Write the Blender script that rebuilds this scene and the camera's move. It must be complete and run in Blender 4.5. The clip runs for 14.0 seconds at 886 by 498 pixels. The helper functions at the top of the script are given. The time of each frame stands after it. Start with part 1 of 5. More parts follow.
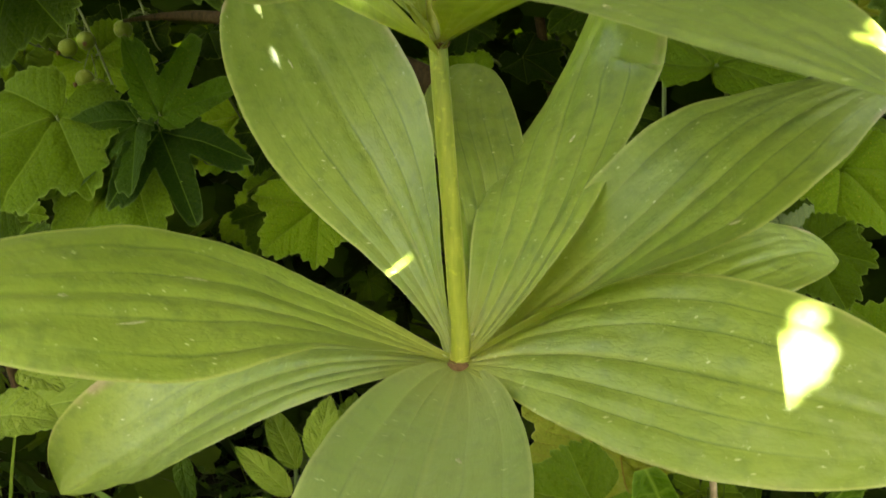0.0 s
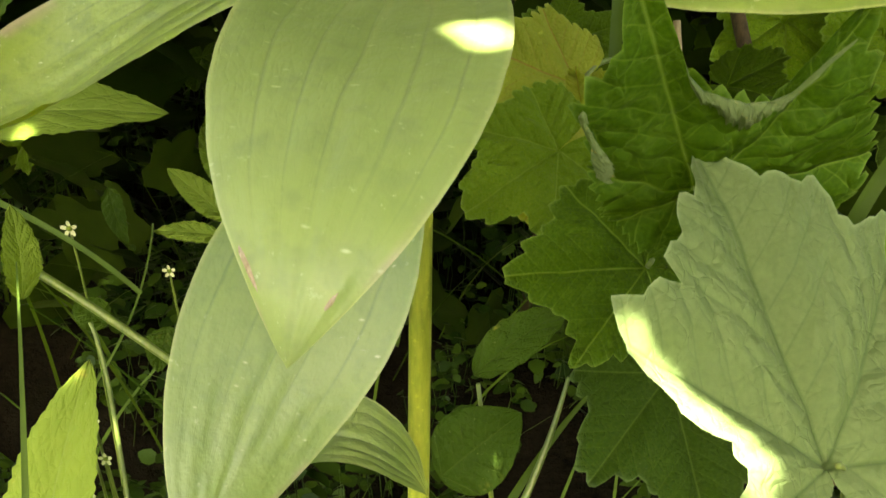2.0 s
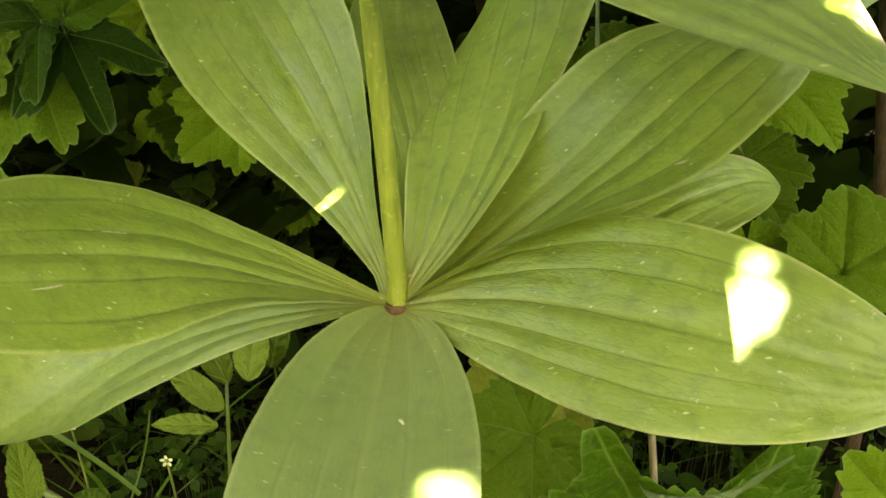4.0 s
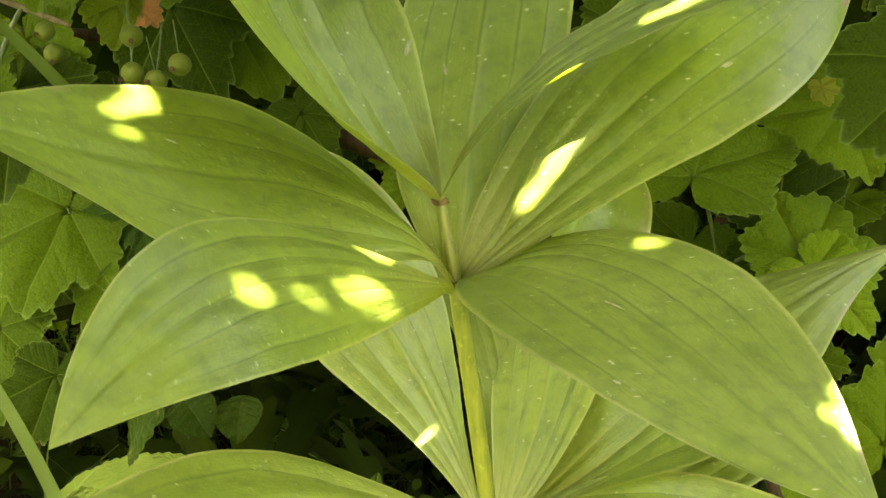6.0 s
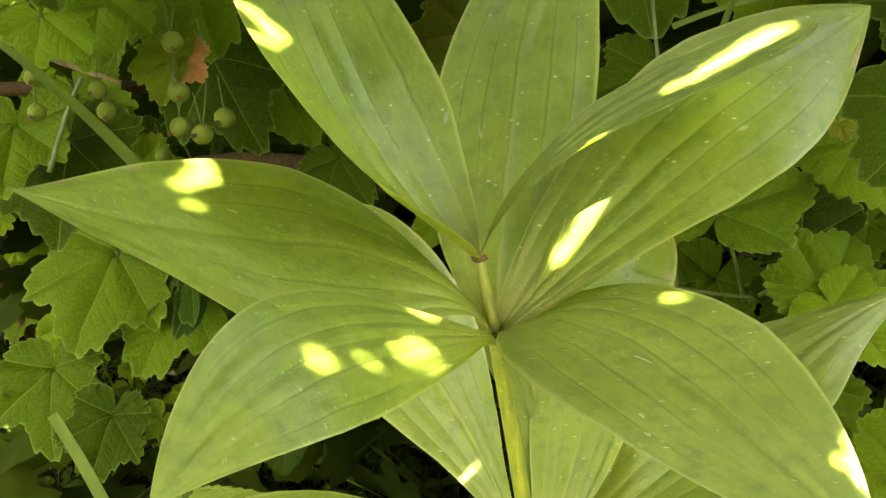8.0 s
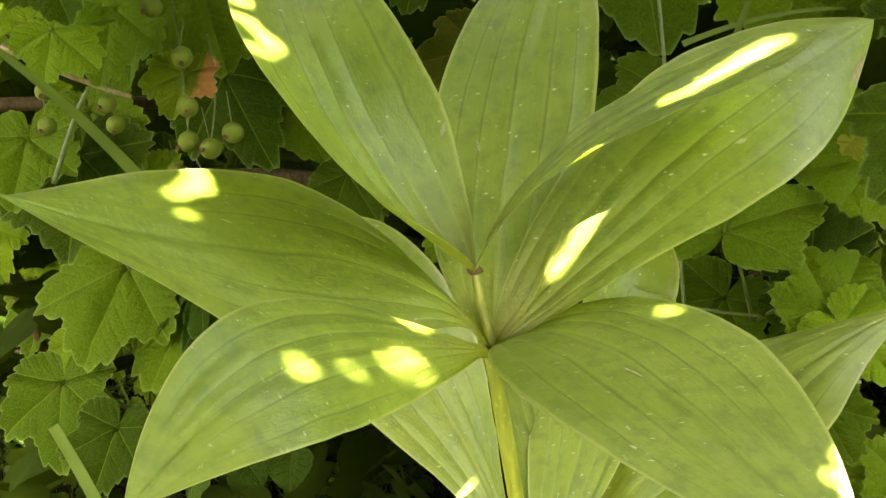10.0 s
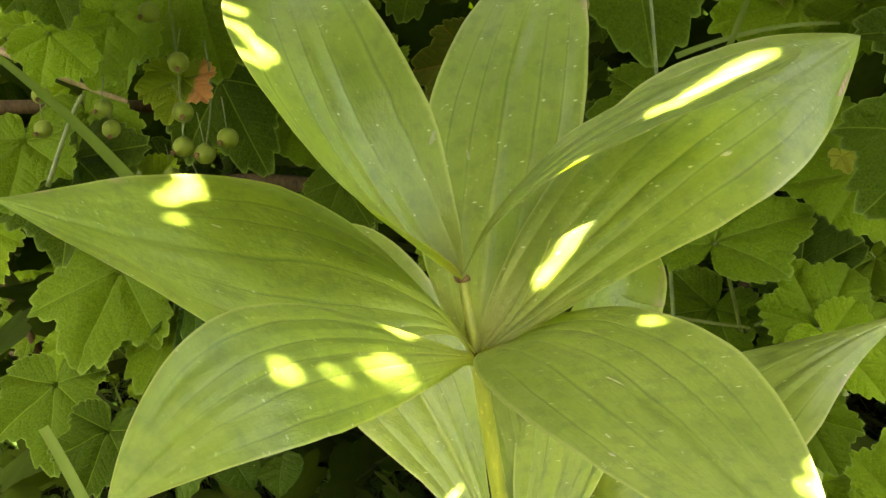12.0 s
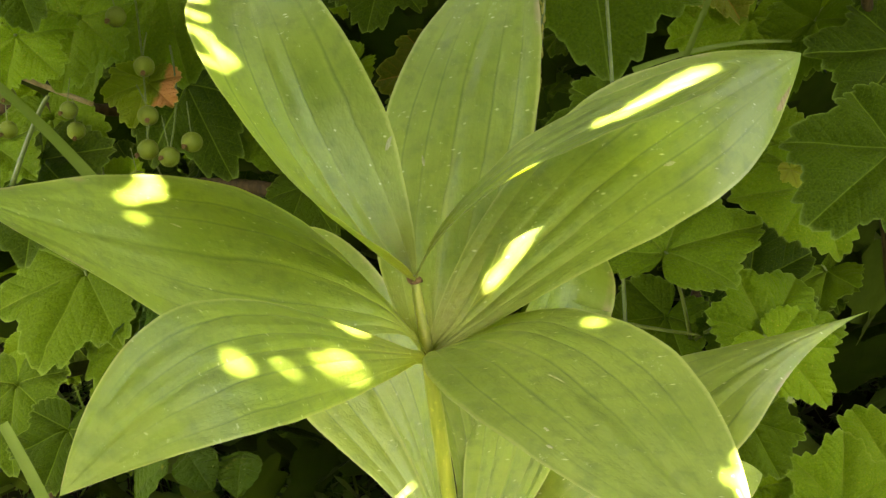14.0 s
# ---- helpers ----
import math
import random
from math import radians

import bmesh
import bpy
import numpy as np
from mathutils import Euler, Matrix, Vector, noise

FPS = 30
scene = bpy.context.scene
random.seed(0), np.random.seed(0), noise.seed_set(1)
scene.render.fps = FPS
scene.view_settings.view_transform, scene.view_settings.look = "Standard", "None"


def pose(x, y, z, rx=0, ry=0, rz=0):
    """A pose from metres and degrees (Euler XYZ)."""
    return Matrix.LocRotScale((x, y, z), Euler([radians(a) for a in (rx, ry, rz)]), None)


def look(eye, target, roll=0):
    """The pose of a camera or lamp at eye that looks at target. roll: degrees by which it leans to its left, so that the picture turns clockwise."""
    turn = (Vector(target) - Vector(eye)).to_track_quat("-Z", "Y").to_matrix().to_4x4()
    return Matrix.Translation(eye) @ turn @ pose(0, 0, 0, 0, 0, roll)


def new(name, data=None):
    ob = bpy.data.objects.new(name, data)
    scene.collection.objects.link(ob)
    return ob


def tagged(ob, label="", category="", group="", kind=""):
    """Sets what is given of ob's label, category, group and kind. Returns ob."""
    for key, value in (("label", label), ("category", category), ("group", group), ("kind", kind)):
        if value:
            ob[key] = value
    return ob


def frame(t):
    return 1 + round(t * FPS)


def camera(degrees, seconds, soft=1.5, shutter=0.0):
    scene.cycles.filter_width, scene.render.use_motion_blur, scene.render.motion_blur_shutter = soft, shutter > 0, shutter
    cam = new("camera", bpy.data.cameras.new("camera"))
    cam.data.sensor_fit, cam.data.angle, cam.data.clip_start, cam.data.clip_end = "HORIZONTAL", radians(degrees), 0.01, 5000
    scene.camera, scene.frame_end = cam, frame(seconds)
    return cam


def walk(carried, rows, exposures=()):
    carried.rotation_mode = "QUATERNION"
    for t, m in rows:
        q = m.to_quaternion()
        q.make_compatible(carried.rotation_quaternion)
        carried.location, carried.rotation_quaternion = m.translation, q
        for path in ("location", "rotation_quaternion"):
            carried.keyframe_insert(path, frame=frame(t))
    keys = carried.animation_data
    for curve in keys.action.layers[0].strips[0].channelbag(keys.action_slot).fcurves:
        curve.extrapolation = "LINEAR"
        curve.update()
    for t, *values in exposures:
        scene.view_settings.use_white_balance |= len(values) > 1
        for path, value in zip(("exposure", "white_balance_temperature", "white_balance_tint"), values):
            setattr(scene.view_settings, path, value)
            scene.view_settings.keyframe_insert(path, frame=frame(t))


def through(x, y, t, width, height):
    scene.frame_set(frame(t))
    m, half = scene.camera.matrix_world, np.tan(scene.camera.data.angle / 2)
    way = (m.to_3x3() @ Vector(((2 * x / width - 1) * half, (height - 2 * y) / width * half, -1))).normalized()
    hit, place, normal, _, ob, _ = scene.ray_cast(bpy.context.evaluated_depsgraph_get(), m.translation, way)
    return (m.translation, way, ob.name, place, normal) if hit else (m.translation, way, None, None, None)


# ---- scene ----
cam = camera(44.1, 14.0, shutter=0.2)
PATH = [
    (0, (0.035, -0.309, 0.583), (-0.208, 1.587, -0.006), -0.0),
    (0.5, (0.032, -0.303, 0.56), (-0.145, 1.571, -0.117), 1.1),
    (1, (0.028, -0.305, 0.544), (-0.121, 1.55, -0.188), 1.4),
    (1.5, (0.027, -0.306, 0.519), (-0.098, 1.529, -0.266), 1.7),
    (2, (0.027, -0.306, 0.503), (-0.079, 1.504, -0.34), 1.5),
    (2.5, (0.027, -0.312, 0.489), (-0.065, 1.478, -0.398), 1.7),
    (3, (0.032, -0.3, 0.53), (-0.044, 1.5, -0.338), 1.6),
    (3.5, (0.031, -0.293, 0.573), (-0.049, 1.523, -0.261), 1.2),
    (4, (0.029, -0.289, 0.597), (-0.065, 1.539, -0.211), 0.2),
    (4.2, (0.025, -0.29, 0.602), (-0.084, 1.54, -0.199), -0.3),
    (6.3, (0.026, -0.329, 0.694), (-0.197, 1.532, -0.005), -4.3),
    (6.5, (0.025, -0.334, 0.699), (-0.211, 1.529, 0.009), -4.7),
    (7, (0.028, -0.34, 0.701), (-0.228, 1.525, 0.024), -5.2),
    (7.5, (0.03, -0.343, 0.699), (-0.243, 1.522, 0.028), -5.4),
    (7.7, (0.025, -0.343, 0.705), (-0.226, 1.52, 0.021), -5.4),
    (9.8, (0.032, -0.342, 0.7), (-0.259, 1.529, 0.056), -5.2),
    (10, (0.034, -0.341, 0.7), (-0.259, 1.531, 0.059), -5.3),
    (10.5, (0.036, -0.342, 0.701), (-0.257, 1.532, 0.066), -5.1),
    (11, (0.038, -0.341, 0.704), (-0.255, 1.535, 0.077), -4.9),
    (11.5, (0.038, -0.342, 0.704), (-0.251, 1.536, 0.08), -4.5),
    (12, (0.038, -0.344, 0.701), (-0.251, 1.532, 0.073), -4.5),
    (12.5, (0.042, -0.349, 0.704), (-0.239, 1.532, 0.086), -4.1),
    (13, (0.046, -0.354, 0.709), (-0.211, 1.531, 0.094), -3.6),
    (13.5, (0.045, -0.356, 0.706), (-0.196, 1.532, 0.091), -3.2),
    (14, (0.045, -0.356, 0.702), (-0.187, 1.534, 0.088), -3.1),
]
STOPS = [(0.0, 5.02, 7450, 9), (1.5, 5.0, 7450, 9), (2.5, 5.03, 7350, 10), (3.0, 5.2, 7350, 10), (3.6, 5.05, 7450, 9), (6.3, 5.5, 7750, 15), (14.0, 5.54, 7750, 15)]
walk(cam, [(t, look(eye, target, roll)) for t, eye, target, roll in PATH], STOPS)

# ---- light ----
SUN_ELEVATION, SUN_AZIMUTH = 55.0, 180.0    # degrees; azimuth clockwise from +y
world = bpy.data.worlds.new("sky")
scene.world = world
world.use_nodes = True
wn = world.node_tree.nodes
sky = wn.new("ShaderNodeTexSky")
sky.sky_type, sky.sun_disc = "NISHITA", False
sky.air_density, sky.dust_density, sky.ozone_density = 0.4, 5.0, 0.0
sky.sun_elevation, sky.sun_rotation = radians(SUN_ELEVATION), radians(SUN_AZIMUTH)
world.node_tree.links.new(sky.outputs[0], wn["Background"].inputs[0])
wn["Background"].inputs[1].default_value = 0.075

TO_SUN = Vector((math.sin(radians(SUN_AZIMUTH)) * math.cos(radians(SUN_ELEVATION)),
                 math.cos(radians(SUN_AZIMUTH)) * math.cos(radians(SUN_ELEVATION)),
                 math.sin(radians(SUN_ELEVATION))))
sun = new("sun", bpy.data.lights.new("sun", "SUN"))
sun.data.energy, sun.data.angle, sun.data.color = 4.6, radians(0.6), (1.0, 0.985, 0.965)
sun.matrix_world = look(TO_SUN * 5, (0, 0, 0))


# ---- materials ----
class Nodes:
    """A small builder of node materials."""

    def __init__(self, name):
        self.mat = bpy.data.materials.new(name)
        self.mat.use_nodes = True
        self.tree = self.mat.node_tree
        self.out = self.tree.nodes["Material Output"]
        self.bsdf = self.tree.nodes["Principled BSDF"]

    def put(self, slot, value):
        if isinstance(value, bpy.types.NodeSocket):
            self.tree.links.new(value, slot)
        elif value is not None:
            slot.default_value = value

    def add(self, kind, *values, **settings):
        node = self.tree.nodes.new(kind)
        if "data_type" in settings:
            node.data_type = settings["data_type"]
        if "blend_type" in settings:
            node.blend_type = settings["blend_type"]
        if "operation" in settings:
            node.operation = settings["operation"]
        if "feature" in settings:
            node.feature = settings["feature"]
        for slot, value in zip(node.inputs, values):
            self.put(slot, value)
        return node

    def math(self, op, a, b=0.0, c=0.0):
        return self.add("ShaderNodeMath", a, b, c, operation=op).outputs[0]

    def noise(self, vector, scale, detail=3.0, rough=0.5):
        node = self.add("ShaderNodeTexNoise")
        self.put(node.inputs["Vector"], vector)
        node.inputs["Scale"].default_value, node.inputs["Detail"].default_value = scale, detail
        node.inputs["Roughness"].default_value = rough
        return node.outputs["Fac"]

    def span(self, value, a, b, low=0.0, high=1.0):
        node = self.add("ShaderNodeMapRange", value, a, b, low, high)
        return node.outputs[0]

    def mix(self, fac, a, b):
        node = self.add("ShaderNodeMix", data_type="RGBA")
        self.put(node.inputs[0], fac)
        self.put(node.inputs[6], a if isinstance(a, bpy.types.NodeSocket) else (*a, 1))
        self.put(node.inputs[7], b if isinstance(b, bpy.types.NodeSocket) else (*b, 1))
        return node.outputs[2]

    def bump(self, height, strength, distance):
        node = self.add("ShaderNodeBump")
        node.inputs["Strength"].default_value, node.inputs["Distance"].default_value = strength, distance
        self.put(node.inputs["Height"], height)
        return node.outputs[0]

    def leaf_out(self, colour, normal, roughness, through, through_tint, gloss=0.5):
        """Gloss and colour on top, light passing through the blade."""
        b = self.bsdf
        self.put(b.inputs["Base Color"], colour)
        self.put(b.inputs["Roughness"], roughness)
        self.put(b.inputs["Normal"], normal)
        b.inputs["IOR"].default_value = 1.42
        b.inputs["Specular IOR Level"].default_value = gloss
        thin = self.add("ShaderNodeBsdfTranslucent")
        tint = self.add("ShaderNodeMix", data_type="RGBA", blend_type="MULTIPLY")
        tint.inputs[0].default_value = 1.0
        self.put(tint.inputs[6], colour)
        self.put(tint.inputs[7], (*through_tint, 1))
        self.put(thin.inputs[0], tint.outputs[2])
        self.put(thin.inputs[1], normal)
        both = self.add("ShaderNodeMixShader", through, b.outputs[0], thin.outputs[0])
        self.tree.links.new(both.outputs[0], self.out.inputs[0])
        return self.mat


def lily_leaf_material(name="lily_leaf", sky_sheen=0.0, sheen_colour=(0.092, 0.138, 0.064)):
    n = Nodes(name)
    uv = n.add("ShaderNodeUVMap").outputs[0]
    xyz = n.add("ShaderNodeSeparateXYZ", uv)
    along, across = xyz.outputs[0], xyz.outputs[1]
    ob = n.add("ShaderNodeTexCoord").outputs["Object"]
    rnd = n.add("ShaderNodeObjectInfo").outputs["Random"]
    wob = n.math("MULTIPLY", n.math("SUBTRACT", n.noise(ob, 22.0), 0.5), 0.16)
    wob = n.math("ADD", wob, n.math("MULTIPLY", n.math("SUBTRACT", n.noise(ob, 90.0), 0.5), 0.03))
    wob = n.math("MULTIPLY", wob, n.span(along, 0.02, 0.35))
    s = n.math("ADD", across, wob)
    # sunken long veins that meet at both ends, with finer ones between
    rib = n.add("ShaderNodeAttribute")
    rib.attribute_name = "rib"
    bent = rib.outputs["Fac"]
    vein = n.math("ABSOLUTE", n.math("SUBTRACT", n.math("FRACT", n.math("ADD", bent, 0.5)), 0.5))
    thin = n.math("ABSOLUTE", n.math("SUBTRACT", n.math("FRACT", n.math("MULTIPLY", bent, 4.0)), 0.5))
    line = n.span(vein, 0.012, 0.055, 1.0, 0.0)
    beside = n.span(n.math("ABSOLUTE", n.math("SUBTRACT", vein, 0.10)), 0.0, 0.08, 1.0, 0.0)
    groove = n.math("POWER", n.span(vein, 0.0, 0.5, 0.0, 1.0), 0.5)
    centre = n.span(n.math("ABSOLUTE", across), 0.010, 0.045, 1.0, 0.0)
    stretched = n.add("ShaderNodeMapping", uv)
    stretched.inputs[3].default_value = (9.0, 60.0, 1.0)
    streak = n.noise(stretched.outputs[0], 1.0, 3.0, 0.6)
    patchy = n.noise(ob, 28.0, 3.0)
    fine = n.noise(ob, 420.0, 2.0)
    mottle = n.noise(ob, 150.0, 3.0, 0.6)
    # the small puffed cells between the veins
    quilt = n.add("ShaderNodeMapping", n.add("ShaderNodeCombineXYZ", along, s, n.math("MULTIPLY", rnd, 9.0)).outputs[0])
    quilt.inputs[3].default_value = (34.0, 16.0, 1.0)
    cell = n.add("ShaderNodeTexVoronoi", feature="DISTANCE_TO_EDGE")
    n.put(cell.inputs["Vector"], quilt.outputs[0])
    cell.inputs["Scale"].default_value = 1.0
    seam = n.math("MULTIPLY", n.span(cell.outputs["Distance"], 0.0, 0.20, 1.0, 0.0), n.span(along, 0.6, 0.92, 1.0, 0.0))
    green = n.mix(n.span(patchy, 0.28, 0.74), (0.164, 0.230, 0.022), (0.230, 0.303, 0.037))
    green = n.mix(n.math("MULTIPLY", n.span(streak, 0.45, 0.78), 0.10), green, (0.30, 0.36, 0.09))
    green = n.mix(n.span(mottle, 0.48, 0.70, 0.0, 0.62), green, (0.125, 0.180, 0.022))
    # seams and vein grooves darker, ridges beside lighter: relief shading put into the colour
    green = n.mix(n.math("MULTIPLY", seam, 0.08), green, (0.105, 0.155, 0.013))
    tipward = n.span(along, 0.05, 0.60)
    fade = n.span(along, 0.58, 0.88, 1.0, 0.0)
    green = n.mix(n.math("MULTIPLY", n.math("MULTIPLY", fade, n.span(thin, 0.0, 0.10, 1.0, 0.0)), n.span(tipward, 0.0, 1.0, 0.0, 0.12)), green, (0.110, 0.160, 0.016))
    green = n.mix(n.math("MULTIPLY", n.math("MULTIPLY", beside, fade), n.span(tipward, 0.0, 1.0, 0.10, 0.20)), green, (0.30, 0.37, 0.060))
    green = n.mix(n.math("MULTIPLY", n.math("MULTIPLY", line, fade), n.span(tipward, 0.0, 1.0, 0.0, 0.55)), green, (0.080, 0.124, 0.013))
    green = n.mix(n.math("MULTIPLY", n.span(vein, 0.02, 0.075, 1.0, 0.0), n.span(tipward, 0.0, 0.8, 0.50, 0.0)), green, (0.33, 0.39, 0.09))
    green = n.mix(n.math("MULTIPLY", centre, n.span(tipward, 0.0, 1.0, 0.40, 0.0)), green, (0.40, 0.43, 0.09))
    base = n.span(along, 0.02, 0.20, 0.40, 0.0)
    green = n.mix(base, green, (0.36, 0.34, 0.05))
    # pale dust specks and scratches
    dust = n.span(n.noise(ob, 420.0, 4.0, 0.75), 0.62, 0.70)
    blotch = n.span(n.noise(ob, 75.0, 2.0), 0.42, 0.60)
    green = n.mix(n.math("MULTIPLY", n.math("MULTIPLY", dust, blotch), 0.55), green, (0.55, 0.60, 0.36))
    turned = n.add("ShaderNodeMapping", ob)
    turned.inputs[2].default_value = (0.4, 0.7, 0.3)
    turned.inputs[3].default_value = (130.0, 420.0, 260.0)
    cells = n.add("ShaderNodeTexVoronoi")
    n.put(cells.inputs["Vector"], turned.outputs[0])
    cells.inputs["Scale"].default_value = 1.0
    pick = n.add("ShaderNodeSeparateColor", cells.outputs["Color"])
    fleck = n.math("MULTIPLY", n.span(cells.outputs["Distance"], 0.05, 0.15, 1.0, 0.0), n.math("GREATER_THAN", pick.outputs[0], 0.70))
    green = n.mix(n.math("MULTIPLY", fleck, 0.75), green, (0.58, 0.60, 0.36))
    # yellowed, then brown margin towards the point
    rim = n.span(n.math("ADD", n.math("ABSOLUTE", across), n.math("MULTIPLY", fine, 0.03)), 0.965, 1.0)
    green = n.mix(n.math("MULTIPLY", rim, 0.5), green, (0.44, 0.46, 0.14))
    sore = n.math("MULTIPLY", n.span(n.math("ABSOLUTE", across), 0.86, 0.98), n.span(n.noise(ob, 45.0, 3.0), 0.56, 0.66))
    sore = n.math("MULTIPLY", sore, n.span(along, 0.70, 0.85))
    green = n.mix(n.math("MULTIPLY", sore, 0.8), green, (0.36, 0.26, 0.17))
    if sky_sheen:    # bluish sky sheen of the lower blades, mixed into the colour
        green = n.mix(n.span(patchy, 0.2, 0.8, sky_sheen * 0.7, sky_sheen), green, sheen_colour)
    shade = n.add("ShaderNodeHueSaturation")
    n.put(shade.inputs["Value"], n.span(rnd, 0.0, 1.0, 0.97, 1.17))
    n.put(shade.inputs["Color"], green)
    flat = n.math("MULTIPLY", n.span(along, 0.40, 0.84, 0.35, 0.0), n.span(along, 0.02, 0.30, 0.35, 1.0))
    high = n.math("ADD", n.math("SUBTRACT", n.math("MULTIPLY", groove, flat), n.math("MULTIPLY", seam, 0.035)), n.math("ADD", n.math("MULTIPLY", streak, 0.03), n.math("MULTIPLY", n.math("ADD", fine, n.math("MULTIPLY", mottle, 2.0)), 0.14)))
    normal = n.bump(high, 0.95, 0.0016)
    rough = n.span(patchy, 0.3, 0.7, 0.40, 0.56)
    n.bsdf.inputs["Coat Weight"].default_value = 0.55    # the pale wax bloom
    n.bsdf.inputs["Coat Roughness"].default_value = 0.46
    return n.leaf_out(shade.outputs[0], normal, rough, 0.34, (1.30, 1.28, 0.22), 0.34)


def currant_leaf_material(name, dark, light, veins, through=0.32, netting=0.14, spread=0.48, ribs=0.42, puff=0.35, cells=17.0, scorched=False):
    n = Nodes(name)
    uv = n.add("ShaderNodeUVMap").outputs[0]
    xyz = n.add("ShaderNodeSeparateXYZ", uv)
    x, y = xyz.outputs[0], xyz.outputs[1]
    ob = n.add("ShaderNodeTexCoord").outputs["Object"]
    rnd = n.add("ShaderNodeObjectInfo").outputs["Random"]
    near, run = 9.0, 0.0
    for degrees in (0, 48, -48, 102, -102):
        sa, ca = math.sin(radians(degrees)), math.cos(radians(degrees))
        a = n.math("ADD", n.math("MULTIPLY", x, sa), n.math("MULTIPLY", y, ca))
        b = n.math("ABSOLUTE", n.math("SUBTRACT", n.math("MULTIPLY", x, ca), n.math("MULTIPLY", y, sa)))
        b = n.math("ADD", b, n.math("MULTIPLY", n.math("LESS_THAN", a, -0.01), 5.0))
        r = n.math("SUBTRACT", a, n.math("MULTIPLY", b, 0.95))
        closer = n.math("LESS_THAN", b, near)
        gap = n.math("SUBTRACT", r, run)
        run = n.math("MULTIPLY_ADD", closer, gap, run)
        near = n.math("MINIMUM", b, near)
    side = n.math("ABSOLUTE", n.math("SUBTRACT", n.math("FRACT", n.math("MULTIPLY", run, 7.5)), 0.5))
    main = n.span(near, 0.002, 0.010, 1.0, 0.0)
    second = n.span(side, 0.01, 0.05, 1.0, 0.0)
    warp = n.add("ShaderNodeTexNoise")
    n.put(warp.inputs["Vector"], uv)
    warp.inputs["Scale"].default_value = 9.0
    bent = n.add("ShaderNodeMix", data_type="RGBA", blend_type="LINEAR_LIGHT")
    bent.inputs[0].default_value = 0.06
    n.put(bent.inputs[6], uv)
    n.put(bent.inputs[7], warp.outputs["Color"])
    net = n.add("ShaderNodeTexVoronoi", feature="DISTANCE_TO_EDGE")
    n.put(net.inputs["Vector"], bent.outputs[2])
    net.inputs["Scale"].default_value = cells
    mesh = n.span(net.outputs["Distance"], 0.0, 0.07, 1.0, 0.0)
    pillow = n.math("POWER", n.span(net.outputs["Distance"], 0.0, 0.42), 0.6)
    patchy = n.noise(ob, 55.0, 3.0)
    tone = n.math("ADD", n.math("MULTIPLY", patchy, 0.7), n.math("MULTIPLY", rnd, 0.5))
    green = n.mix(n.span(tone, 0.25, 0.95), dark, light)
    lines = n.math("MAXIMUM", main, n.math("MAXIMUM", n.math("MULTIPLY", second, ribs), n.math("MULTIPLY", mesh, netting)))
    vary = n.add("ShaderNodeHueSaturation")
    n.put(vary.inputs["Value"], n.span(rnd, 0.0, 1.0, 0.92 - spread, 0.92 + spread))
    n.put(vary.inputs["Color"], green)
    green = n.mix(n.math("MULTIPLY", lines, 0.7), vary.outputs[0], veins)
    sick = n.math("MULTIPLY", n.span(n.noise(ob, 38.0, 4.0, 0.65), 0.62, 0.74), n.span(rnd, 0.55, 0.95, 0.0, 0.9))
    green = n.mix(sick, green, (0.36, 0.30, 0.05))
    if scorched:    # one side dried to orange
        dry = n.math("SUBTRACT", n.math("MULTIPLY", n.noise(uv, 6.0), 0.22), x)
        green = n.mix(n.span(dry, 0.36, 0.44), green, n.mix(n.noise(ob, 90.0), (0.36, 0.14, 0.03), (0.50, 0.26, 0.09)))
    edge = n.add("ShaderNodeAttribute")
    edge.attribute_name = "rim"
    green = n.mix(n.math("MULTIPLY", n.math("POWER", edge.outputs["Fac"], 9.0), 0.5), green, [min(1, c * 1.5 + 0.05) for c in light])
    dust = n.span(n.noise(ob, 500.0, 3.0, 0.7), 0.68, 0.74)
    green = n.mix(n.math("MULTIPLY", dust, 0.35), green, (0.42, 0.50, 0.24))
    ridge = n.math("MULTIPLY", n.math("POWER", n.math("MULTIPLY", n.span(near, 0.0, 0.10), n.span(side, 0.0, 0.30, 0.55, 1.0)), 0.6), 1.3)
    high = n.math("ADD", n.math("ADD", ridge, n.math("MULTIPLY", pillow, puff)), n.math("MULTIPLY", n.noise(ob, 300.0), 0.15))
    normal = n.bump(high, 0.9, 0.0014)
    return n.leaf_out(green, normal, 0.55, through, (1.45, 1.40, 0.18), 0.06)


def stalk_material(name, low, high, rough=0.45, scale=70.0, through=0.0):
    n = Nodes(name)
    ob = n.add("ShaderNodeTexCoord").outputs["Object"]
    m = n.add("ShaderNodeMapping", ob)
    m.inputs[3].default_value = (6.0, 6.0, 1.0)
    grain = n.noise(m.outputs[0], scale, 4.0, 0.6)
    spots = n.span(n.noise(ob, 500.0, 2.0), 0.62, 0.72)
    colour = n.mix(n.span(grain, 0.3, 0.7), low, high)
    colour = n.mix(n.math("MULTIPLY", spots, 0.35), colour, [min(1, c * 1.7) for c in high])
    n.put(n.bsdf.inputs["Base Color"], colour)
    n.bsdf.inputs["Roughness"].default_value = rough
    n.bsdf.inputs["Specular IOR Level"].default_value = 0.15 if rough > 0.5 else 0.4
    n.put(n.bsdf.inputs["Normal"], n.bump(grain, 0.5, 0.0006))
    return n.mat


